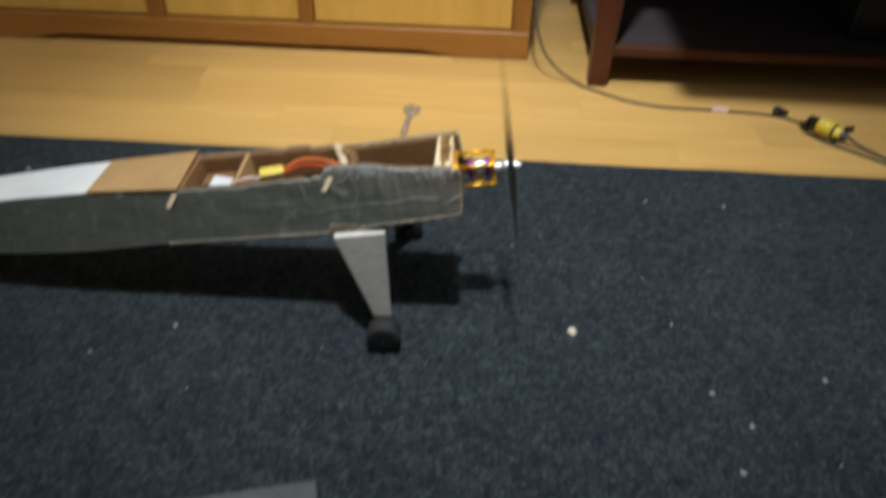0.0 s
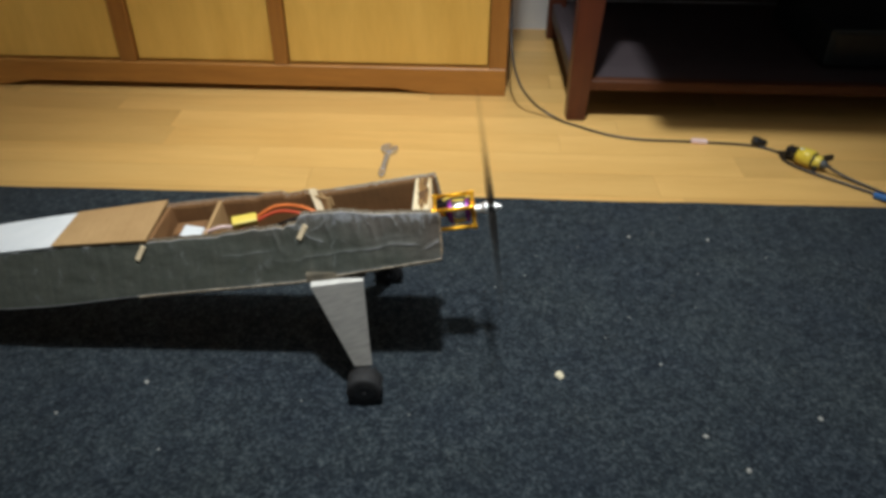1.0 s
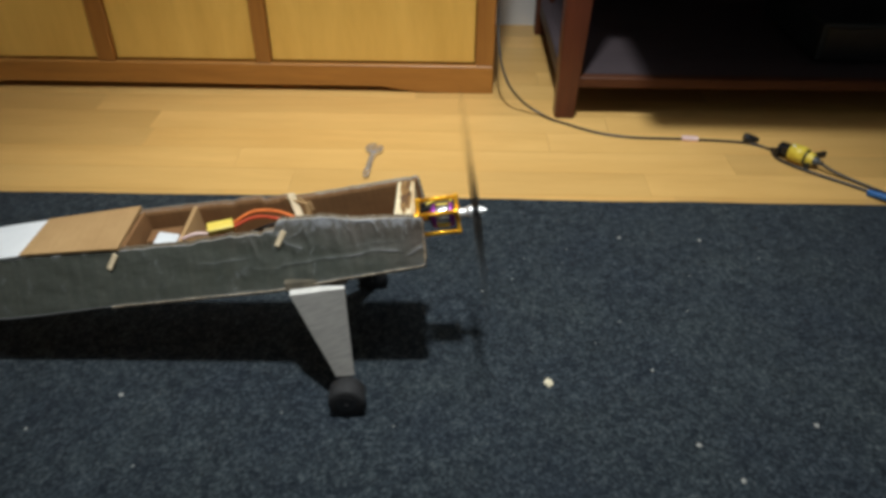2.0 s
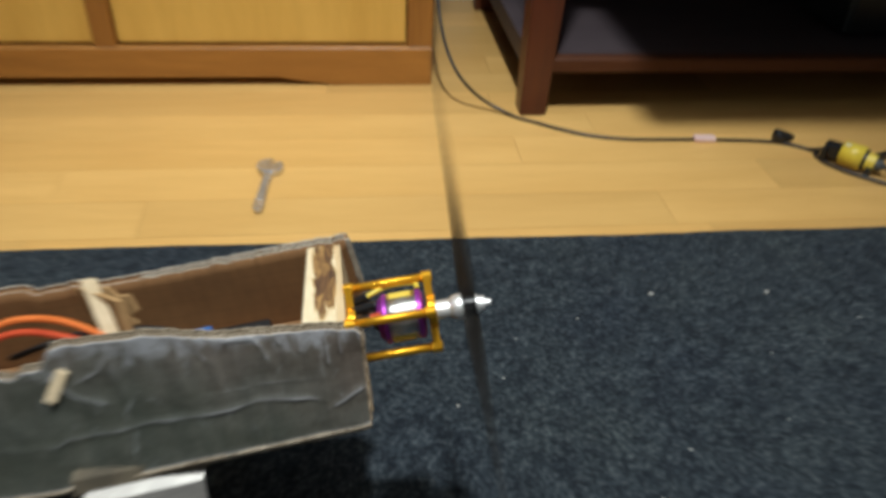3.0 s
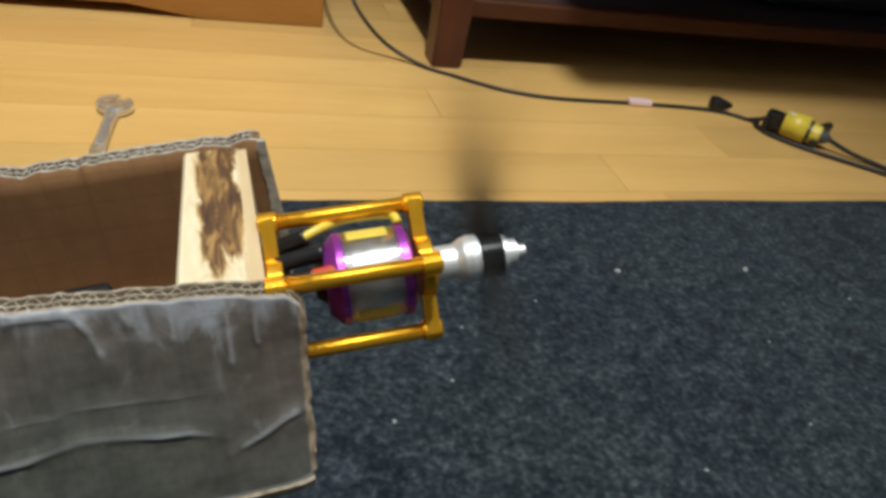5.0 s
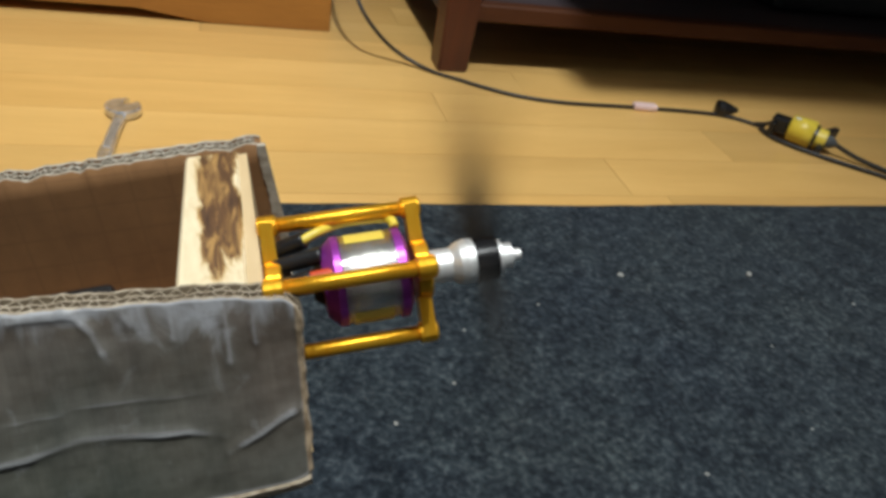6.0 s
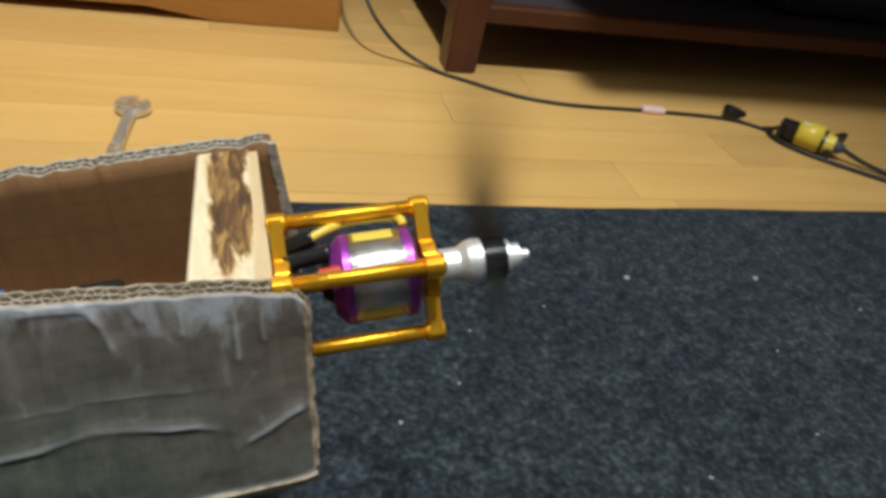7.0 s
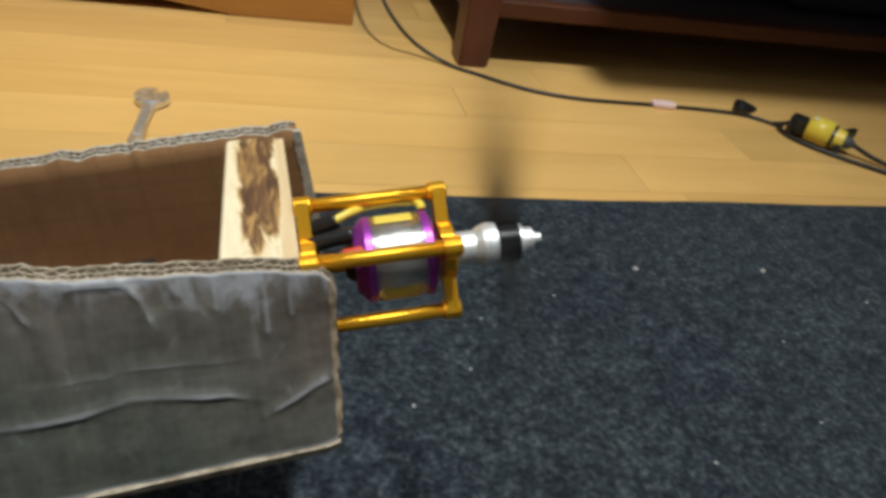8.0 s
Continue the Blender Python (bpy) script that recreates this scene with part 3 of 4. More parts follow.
def wall_sheet(bm, xs, low, high, thick, rows=5, wob=0.0008, seed=0.0, folds=False, slant=0.0, rims=None, deep=0.006):
    """A board between two edge lines, with thickness towards +y or -y and a crumpled, uneven surface."""
    outer, inner = [], []
    for x0 in xs:
        x = x0
        (ly, lz), (hy, hz) = low(x), high(x)
        jag = 0.0009 * noise.noise((x * 160, seed, 0)) + 0.0006 * noise.noise((x * 420, seed, 3))
        o, i = [], []
        for r in range(rows + 1):
            f = r / rows
            y, z = ly + (hy - ly) * f, lz + (hz - lz) * f
            w = wob * noise.noise((x * 38, f * 3.0 + seed, seed)) + 0.4 * wob * noise.noise((x * 110, f * 8, seed))
            if folds:
                rib = max(0.0, noise.noise((x * 110 + 1.4 * f, 12.0, f * 1.5)) - 0.05)
                w -= 0.0024 * rib * min(1.0, max(0.0, (f - 0.4) / 0.5))
                w -= 0.0016 * noise.noise((x * 75, f * 5.0, 21.0)) * math.exp(-((x + 0.168) / 0.022) ** 2)
                w -= crease(x, f, 0.058)
            if r == rows:
                z += jag
            end = max(0.0, 1 - (xs[0] - x) / 0.012)
            xx = x + slant * (f - 0.5) * max(0.0, 1 - (xs[0] - x) / 0.05) + end * (0.0009 * noise.noise((seed, f * 7.0, 1.0)) + 0.0005 * noise.noise((seed, f * 24.0, 4.0)))
            o.append(bm.verts.new((xx, y + w, z)))
            i.append(bm.verts.new((xx, y + thick + w * 0.5, z + (0.5 * jag if r == rows else 0))))
        outer.append(o), inner.append(i)
    n = rows + 1
    for a in range(len(xs) - 1):
        for r in range(rows):
            f1 = bm.faces.new((outer[a][r], outer[a + 1][r], outer[a + 1][r + 1], outer[a][r + 1]))
            f2 = bm.faces.new((inner[a][r], inner[a][r + 1], inner[a + 1][r + 1], inner[a + 1][r]))
            f1.material_index, f2.material_index = 0, 1
            f1.smooth = f2.smooth = True
        b = bm.faces.new((outer[a][0], inner[a][0], inner[a + 1][0], outer[a + 1][0]))
        b.material_index = 2
    for a in (0, -1):
        for r in range(rows):
            f = bm.faces.new((outer[a][r], outer[a][r + 1], inner[a][r + 1], inner[a][r]))
            f.material_index = 2
    # open corrugated rim: the two liners stand up, the core between them lies deeper
    loops = []
    for o, i in zip(outer, inner):
        p, q = o[-1].co.copy(), i[-1].co.copy()
        down = (o[0].co - p).normalized() * deep * min(1.0, 0.25 + (xs[0] - p.x) / 0.014)
        pi, qi = p.lerp(q, 0.17), q.lerp(p, 0.13)
        if rims is not None:
            rims.append((p, q, down))
        loops.append([o[-1]] + [bm.verts.new(c) for c in (pi, pi + down, qi + down, qi)] + [i[-1]])
    for la, lb in zip(loops, loops[1:]):
        for k in range(5):
            bm.faces.new((la[k], lb[k], lb[k + 1], la[k + 1])).material_index = 1 if k in (1, 2, 3) else 2
    for la in (loops[0], loops[-1]):
        bm.faces.new(la).material_index = 2
    return bm


def fluting(bm, rims, x_end, seed):
    """Two rows of waved paper and the sheet between them, standing in an open rim."""
    def place(x, share, low):
        for (p, q, d), (p2, q2, d2) in zip(rims, rims[1:]):
            if p2.x <= x <= p.x or (x > p.x and p is rims[0][0]):
                t = (p.x - x) / max(1e-6, p.x - p2.x)
                return p.lerp(p2, t).lerp(q.lerp(q2, t), share) + d.lerp(d2, t) * low
        return None
    x0 = rims[0][0].x - 0.0004
    n = int((x0 - x_end) / 0.00038)
    half = 0.044
    for mid, amp in ((0.31, 0.19), (0.69, 0.19), (0.5, 0.02)):
        prev, phase = None, seed
        for i in range(n):
            x = x0 - 0.00038 * i
            phase += 0.00038 * 2 * math.pi / 0.0042 * (1 + 0.45 * noise.noise((x * 120, mid * 9, seed)))
            wob = 0.05 * noise.noise((x * 150, mid * 5, seed + 2))
            sh = mid + amp * math.sin(phase + mid * 7) * (1 + 0.4 * noise.noise((x * 90, mid, seed + 5))) + wob
            top = 0.03 + 0.07 * noise.noise((x * 260, mid * 3, seed + 8))
            pts = [place(x, sh + e, h) for e, h in ((-half, top), (half, top), (half, 1.02), (-half, 1.02))]
            if None in pts:
                continue
            cur = [bm.verts.new(p) for p in pts]
            if prev:
                for k in range(4):
                    bm.faces.new((prev[k], cur[k], cur[(k + 1) % 4], prev[(k + 1) % 4])).material_index = 0 if k == 0 else 1
            prev = cur
    return bm


def blade(bm, R, sign):
    """One twisted propeller blade in the plane x = 0, along +z or -z."""
    rings = []
    n = 14
    for i in range(n + 1):
        f = i / n
        r = 0.004 + (R - 0.004) * f
        chord = 0.0080 + 0.0085 * math.sin(math.pi * min(1, f * 0.95 + 0.12)) * (1 - 0.6 * f) - 0.004 * f
        if f > 0.9:
            chord *= 1 - ((f - 0.9) / 0.1) ** 2 * 0.75
        th = 0.0030 * (1 - 0.75 * f) + 0.0005
        ang = math.atan2(0.114 / (2 * math.pi), max(r, 0.02))
        ring = []
        for k in range(10):
            a = 2 * math.pi * k / 10
            u, v = 0.5 * chord * math.cos(a), 0.5 * th * math.sin(a)
            y, x = u * math.cos(ang) + v * math.sin(ang), -u * math.sin(ang) + v * math.cos(ang)
            ring.append(bm.verts.new((x, sign * y, sign * r)))
        rings.append(ring)
    for r0, r1 in zip(rings, rings[1:]):
        for k in range(10):
            bm.faces.new((r0[k], r0[(k + 1) % 10], r1[(k + 1) % 10], r1[k]))
    bm.faces.new(rings[0]), bm.faces.new(rings[-1])
    return bm


SPIN = []


def build_plane():
    pl = empty("model_aeroplane", PLANE)
    tagged(pl, "home-made cardboard model aeroplane with open hull, purple motor and spinning propeller", "model aeroplane")
    xs = [NOSE - 0.001 * i for i in range(190)]
    xs += [xs[-1] - 0.004 * i for i in range(1, int((xs[-1] - TAIL) / 0.004) + 1)]
    rims, far_rims = [], []
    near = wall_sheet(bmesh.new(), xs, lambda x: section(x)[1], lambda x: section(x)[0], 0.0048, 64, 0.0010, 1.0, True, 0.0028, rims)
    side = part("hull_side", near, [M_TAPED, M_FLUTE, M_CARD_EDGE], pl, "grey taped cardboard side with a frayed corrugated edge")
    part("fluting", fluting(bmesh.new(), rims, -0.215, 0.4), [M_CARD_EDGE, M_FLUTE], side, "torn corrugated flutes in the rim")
    far = wall_sheet(bmesh.new(), [-0.0385] + xs[2:], lambda x: section(x)[2], lambda x: section(x)[3], -0.0048, 8, 0.0008, 7.0, False, -0.003, far_rims, 0.0018)
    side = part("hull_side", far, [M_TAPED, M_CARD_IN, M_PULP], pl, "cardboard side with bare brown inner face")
    part("fluting", fluting(bmesh.new(), far_rims, -0.15, 2.3), [M_PULP, M_CARD_EDGE], side, "crushed corrugated flutes in the rim")
    # frayed end at the nose
    bm = bmesh.new()
    prev = None
    for i in range(26):
        f = i / 25
        (fy, fz), (gy, gz) = section(-0.04)[3], section(-0.04)[2]
        y, z = fy + (gy - fy) * 0.75 * f, fz + (gz - fz) * 0.75 * f
        e = -0.0398 + 0.003 * f - (0.0012 * abs(noise.noise((f * 9, 2.0, 0))) + 0.0009 * abs(noise.noise((f * 31, 5.0, 0))))
        cur = [(e, y - 0.0052, z), (-0.0374 + 0.003 * f, y - 0.0056, z), (-0.0374 + 0.003 * f, y - 0.0042, z), (e, y - 0.0042, z)]
        if prev:
            hexa(bm, prev + cur)
        prev = cur
    bmesh.ops.remove_doubles(bm, verts=bm.verts[:], dist=0.00003)
    part("frayed_end", bm, M_PULP, side, "pale frayed end of the board")
    # pale firewall strip that shows ahead of the near side
    bm = bmesh.new()
    (ty, tz), (by, bz) = section(-0.04)[0], section(-0.04)[1]
    def rim(f, dy, x):
        return (x, by + (ty - by) * f + dy, bz + (tz - bz) * f)
    hexa(bm, [rim(0.03, 0.0056, -0.0418), rim(0.03, 0.0130, -0.0418), rim(0.80, 0.0130, -0.0418), rim(0.80, 0.0056, -0.0418),
              rim(0.03, 0.0056, -0.0362), rim(0.03, 0.0130, -0.0362), rim(0.80, 0.0130, -0.0348), rim(0.80, 0.0056, -0.0348)])
    part("firewall_strip", bm, M_BALSA, pl)
    # bottom board
    bm = bmesh.new()
    low = [NOSE - 0.006 + (TAIL - NOSE + 0.006) * i / 26 for i in range(27)]
    for a, b in zip(low, low[1:]):
        sa, sb = section(a), section(b)
        hexa(bm, [(a, sa[1][0] + 0.0056, sa[1][1]), (a, sa[2][0] - 0.003, sa[2][1]), (a, sa[2][0] - 0.003, sa[2][1] + 0.004), (a, sa[1][0] + 0.0056, sa[1][1] + 0.004),
                  (b, sb[1][0] + 0.0056, sb[1][1]), (b, sb[2][0] - 0.003, sb[2][1]), (b, sb[2][0] - 0.003, sb[2][1] + 0.004), (b, sb[1][0] + 0.0056, sb[1][1] + 0.004)])
    bmesh.ops.remove_doubles(bm, verts=bm.verts[:], dist=0.0001)
    part("hull_bottom", bm, M_CARD_IN, pl)
    bm = bmesh.new()
    prev = None
    for i in range(110):
        x = NOSE - 0.0022 - 0.003 * i
        y, z = section(x)[1]
        d = 0.0005 * noise.noise((x * 90, 5.0, 0)) + 0.0003 * noise.noise((x * 300, 8.0, 0))
        cur = [(x, y - 0.0010 + d, z - 0.0021 - 2 * d), (x, y + 0.006, z - 0.0021), (x, y + 0.006, z - 0.0001), (x, y - 0.0009 + d, z + 0.0004 - d)]
        if prev:
            hexa(bm, prev + cur)
        prev = cur
    bmesh.ops.remove_doubles(bm, verts=bm.verts[:], dist=0.00002)
    part("bottom_liner", bm, M_CARD_EDGE, pl, "tan torn liner along the lower edge")

    def deck(name, xa, xb, mat, label, up=0.0, skew=0.0):
        bm = bmesh.new()
        n = 10
        prev = None
        for i in range(n + 1):
            f = i / n
            xn = xa + (xb - xa) * f
            xf = xn + skew
            sn, sf = section(xn), section(xf)
            cur = [(xn, sn[0][0] - 0.001, sn[0][1] + up), (xf, sf[3][0] + 0.001, sf[3][1] + up), (xf, sf[3][0] + 0.001, sf[3][1] + up + 0.0035), (xn, sn[0][0] - 0.001, sn[0][1] + up + 0.0035)]
            if prev:
                hexa(bm, prev + cur)
            prev = cur
        bmesh.ops.remove_doubles(bm, verts=bm.verts[:], dist=0.00005)
        part(name, bm, mat, pl, label)
    deck("deck", -0.346, -0.452, M_CARD, "tan kraft card deck", 0.0006, 0.007)
    deck("deck", -0.446, TAIL, M_WHITE, "smooth white board deck", -0.0008, 0.007)

    # nose block: pale wood with a burnt, glue-stained top
    def at(x, fy, fz):
        nt, nb, fb, ft = section(x)
        lo = (nb[0] + 0.006 + (fb[0] - nb[0] - 0.012) * fy, nb[1] + 0.004 + (fb[1] - nb[1]) * fy)
        hi = (nt[0] + 0.0055 + (ft[0] - nt[0] - 0.011) * fy, nt[1] + (ft[1] - nt[1]) * fy)
        return (x, lo[0] + (hi[0] - lo[0]) * fz, lo[1] + (hi[1] - lo[1]) * fz)
    bm = bmesh.new()
    hexa(bm, [at(-0.0626, 0, 0), at(-0.0602, 1, 0), at(-0.0602, 1, 1.0), at(-0.0626, 0, 0.96), at(-0.0455, 0, 0), at(-0.0455, 1, 0), at(-0.0455, 1, 1.0), at(-0.0455, 0, 0.96)])
    bmesh.ops.bevel(bm, geom=bm.edges[:], offset=0.0008, segments=1, affect="EDGES")
    part("nose_block", bm, M_BLOCK, pl, "pale wood block with brown scorched glue on its top")
    bm = bmesh.new()
    hexa(bm, [at(-0.0455, 0.02, -0.10), at(-0.0455, 0.98, -0.05), at(-0.0455, 0.98, 0.98), at(-0.0455, 0.02, 0.94), at(-0.0418, 0.02, -0.10), at(-0.0428, 0.98, -0.05), at(-0.0430, 0.98, 0.98), at(-0.0418, 0.02, 0.94)])
    part("firewall", bm, M_BALSA, pl, "pale plywood firewall")

    # cross pieces inside the hull
    def frame_piece(xa, xb, f0, f1, mat):
        bm = bmesh.new()
        t = 0.004
        hexa(bm, [at(xa, f0, 0), at(xb, f1, 0), at(xb, f1, 1.0), at(xa, f0, 1.0), at(xa - t, f0, 0), at(xb - t, f1, 0), at(xb - t, f1, 1.0), at(xa - t, f0, 1.0)])
        part("bulkhead", bm, mat, pl)
    frame_piece(-0.152, -0.178, 0.60, 1.0, M_CARD)
    bm = bmesh.new()
    hexa(bm, [(-0.1775, 0.0455, 0.0135), (-0.1695, 0.0455, 0.0135), (-0.1560, 0.0120, -0.0060), (-0.1640, 0.0120, -0.0060),
              (-0.1775, 0.0455, 0.0160), (-0.1695, 0.0455, 0.0160), (-0.1560, 0.0120, -0.0035), (-0.1640, 0.0120, -0.0035)])
    part("brace", bm, M_STICK, pl, "pale wooden brace strip")
    frame_piece(-0.281, -0.276, 0.0, 1.0, M_CARD)
    frame_piece(-0.342, -0.334, 0.0, 1.0, M_CARD_IN)

    # motor mount: two square plates of four arms, four rods with bosses
    xb, xf = -0.0416, -0.0010
    corners = [(q * math.cos(radians(a)), q * math.sin(radians(a))) for q, a in ((0.0172, 42), (0.0150, 130), (0.0172, 222), (0.0150, 310))]

    def cross_plate(x):
        bm = lathe(bmesh.new(), [(x, 0.0070), (x, 0.0080), (x + 0.0004, 0.0084), (x + 0.0038, 0.0084), (x + 0.0042, 0.0080), (x + 0.0042, 0.0070)], 28)
        for cy, cz in corners:
            d = Vector((0, cy, cz)).normalized()
            t = Vector((0, -d.z, d.y))
            inner, outer = 0.005 * d, Vector((0, cy, cz)) + 0.001 * d
            q = [inner - 0.0033 * t, inner + 0.0033 * t, outer + 0.0030 * t, outer - 0.0030 * t]
            hexa(bm, [p + Vector((x, 0, 0)) for p in q] + [p + Vector((x + 0.0036, 0, 0)) for p in q])
        return bm
    mount = part("motor_mount", cross_plate(xb), M_GOLD, pl, "gold anodised motor mount of cross plates and rods")
    part("end_plate", cross_plate(xf - 0.0018), M_GOLD, mount)
    for y, z in corners:
        bm = lathe(bmesh.new(), [(xb + 0.003, 0.0021), (xf - 0.002, 0.0021)], 20, "X", (0, y, z))
        part("rod", bm, M_GOLD, mount, smooth=True)
        for x0 in (xb - 0.0006, xf - 0.0028):
            bm = lathe(bmesh.new(), [(x0, 0.0022), (x0 + 0.0004, 0.0029), (x0 + 0.0048, 0.0029), (x0 + 0.0054, 0.0022)], 20, "X", (0, y, z))
            part("boss", bm, M_GOLD, mount)
    # motor
    motor = part("motor", lathe(bmesh.new(), [(-0.0300, 0.0025), (-0.0300, 0.0040), (-0.0275, 0.0060), (-0.0268, 0.0080)], 28), M_BLACK, pl, "purple brushless motor with silver can and yellow label")
    part("can", lathe(bmesh.new(), [(-0.0224, 0.0112), (-0.0224, 0.0120), (-0.0074, 0.0120), (-0.0074, 0.0112)], 48), M_CAN, motor, "silver motor can", True)
    part("rear_ring", lathe(bmesh.new(), [(-0.0274, 0.0066), (-0.0271, 0.0090), (-0.0240, 0.0122), (-0.0222, 0.0122), (-0.0221, 0.0114)], 48), M_PURPLE, motor, "purple anodised ring")
    part("front_ring", lathe(bmesh.new(), [(-0.0078, 0.0114), (-0.0077, 0.0122), (-0.0056, 0.0122), (-0.0044, 0.0098), (-0.0042, 0.006)], 48), M_PURPLE, motor, "purple anodised ring")
    for a0, span in ((50, 10), (178, 6), (200, 9), (308, 4)):
        bm = bmesh.new()
        pts = [radians(a0 + 3 * i) for i in range(span + 1)]
        q = [[bm.verts.new((x, 0.01212 * math.cos(a), 0.01212 * math.sin(a))) for a in pts] for x in (-0.0205, -0.0100)]
        for i in range(span):
            bm.faces.new((q[0][i], q[0][i + 1], q[1][i + 1], q[1][i]))
        part("sticker", bm, M_LABEL, motor, "yellow motor label")
    # three leads in black shrink sleeve; coloured wire runs on from each into the motor
    for pts in (((-0.0425, 0.0085, 0.0040), (-0.036, 0.0080, 0.0075), (-0.0305, 0.0075, 0.0100)), ((-0.0425, 0.003, 0.0040), (-0.036, 0.003, 0.0065), (-0.0265, 0.002, 0.0090)), ((-0.0425, -0.004, 0.0040), (-0.036, -0.0045, 0.0065), (-0.0300, -0.0045, 0.0078))):
        part("lead", tube(bmesh.new(), pts, 0.0024, 10), M_BLACK, motor, "black shrink sleeve over the motor lead", True)
    part("lead_wire", tube(bmesh.new(), [(-0.0312, 0.0075, 0.0098), (-0.0265, 0.0095, 0.0103), (-0.0215, 0.0125, 0.0092), (-0.0150, 0.0135, 0.0086), (-0.0090, 0.0128, 0.0088), (-0.0068, 0.0105, 0.0100), (-0.0062, 0.0080, 0.0098)], 0.0013, 10), M_YELLOW, motor, "yellow wire looped over the motor", True)
    part("lead_wire", tube(bmesh.new(), [(-0.0305, -0.0045, 0.0078), (-0.0275, -0.0045, 0.0082), (-0.0245, -0.0045, 0.0086)], 0.0018, 10), M_RED, motor, "orange-red wire", True)
    # turning shaft with the collet, hub and nut; the propeller rides on it
    shaft = part("prop_adapter", lathe(bmesh.new(), [(0.0000, 0.0035), (0.0000, 0.0047), (0.0078, 0.0047), (0.0100, 0.0060), (0.0120, 0.0065), (0.0142, 0.0063), (0.0142, 0.0024), (0.0210, 0.0024), (0.0210, 0.0050), (0.0222, 0.0050), (0.0224, 0.0038), (0.0252, 0.0036), (0.0255, 0.0018), (0.0279, 0.0016), (0.0283, 0.0009)], 36), M_SILVER, pl, "bright aluminium collet and prop nut")
    for p in shaft.data.polygons:
        p.use_smooth = False
    bm = bmesh.new()
    lathe(bm, [(-0.0033, 0.0056), (-0.0030, 0.0060), (0.0030, 0.0060), (0.0033, 0.0056)], 32)
    hub_faces = len(bm.faces)
    blade(bm, 0.122, 1), blade(bm, 0.122, -1)
    prop = part("propeller", bm, [M_PROP, M_HUB], shaft, "black two-blade propeller, blurred by spinning", True)
    for p in prop.data.polygons[:hub_faces]:
        p.material_index, p.use_smooth = 1, False
    SPIN.extend((shaft, prop))

    # undercarriage
    inv = PLANE.inverted()

    def loc(x, y, z):
        return inv @ Vector((x, y, z))
    gear_top = [loc(-0.103, 0.690, 0.121), loc(-0.156, 0.680, 0.119)]
    for name, top, foot, wc, sgn in (
        ("near", gear_top, [loc(-0.093, 0.648, 0.042), loc(-0.111, 0.646, 0.042)], loc(-0.100, 0.634, CARPET_Z + 0.0190), -1),
        ("far", [loc(-0.112, 0.766, 0.130), loc(-0.164, 0.764, 0.122)], [loc(-0.088, 0.826, 0.042), loc(-0.106, 0.824, 0.042)], loc(-0.094, 0.840, CARPET_Z + 0.0190), 1)):
        bm = bmesh.new()
        n = Vector((0, sgn * 0.0018, 0.0006))
        a, b, c, d = top[0], top[1], foot[1], foot[0]
        hexa(bm, [a, b, c, d, a + n, b + n, c + n, d + n])
        legp = part("gear_leg", bm, M_ALU_GREY, pl, "dull aluminium strap leg")
        bm = bmesh.new()
        inn = Vector((0, -sgn * 0.006, 0.0012))
        hexa(bm, [a, b, b + inn, a + inn, a + n, b + n, b + n + inn, a + n + inn])
        part("bent_lip", bm, M_ALU_GREY, legp)
        bm = lathe(bmesh.new(), [(-0.0105, 0.0115), (-0.0108, 0.0168), (-0.0092, 0.0185), (0.0092, 0.0185), (0.0108, 0.0168), (0.0105, 0.0115)], 32, "Y", (0, 0, 0))
        wheel = part("wheel", bm, M_RUBBER, pl, "small black foam wheel", True)
        wheel.matrix_basis = Matrix.Translation(wc) @ PLANE.to_3x3().inverted().to_4x4() @ pose(0, 0, 0, 0, 0, 3)
        part("hub", lathe(bmesh.new(), [(-0.0113, 0.006), (-0.0113, 0.010), (0.0113, 0.010), (0.0113, 0.006)], 24, "Y"), M_BLACK, wheel)
        part("axle", lathe(bmesh.new(), [(-0.014 if sgn < 0 else -0.02, 0.002), (0.02 if sgn < 0 else 0.014, 0.002)], 12, "Y"), M_BLACK, wheel)
    # gear plate under the hull
    g0, g1 = gear_top
    f0, f1 = loc(-0.112, 0.768, 0.131), loc(-0.164, 0.766, 0.123)
    bm = bmesh.new()
    up = Vector((0, 0.004, 0.0060))
    e = Vector((0.003, 0, 0))
    g0, g1 = g0 + Vector((0, 0.004, 0.0015)), g1 + Vector((0, 0.004, 0.0015))
    hexa(bm, [g0 + e, g1 - 1.5 * e, f1 - 1.5 * e, f0 + e, g0 + e + up, g1 - 1.5 * e + up, f1 - 1.5 * e + up, f0 + e + up])
    part("gear_plate", bm, M_PAD, pl, "brown card pad over the undercarriage")

    # sticks pushed through the sides
    for x, z in ((-0.354, 0.008), (-0.177, 0.010)):
        bm = bmesh.new()
        y = -0.0225 + z * 0.79
        box(bm, (-0.0028, -0.0022, -0.0085), (0.0028, 0.0, 0.0085), 0.0006, 1)
        st = part("stick", bm, M_STICK, pl, "pale wooden stick end")
        st.matrix_basis = pose(x, y - 0.0012, z, -38, 0, 0) @ pose(0, 0, 0, 0, 34, 0)
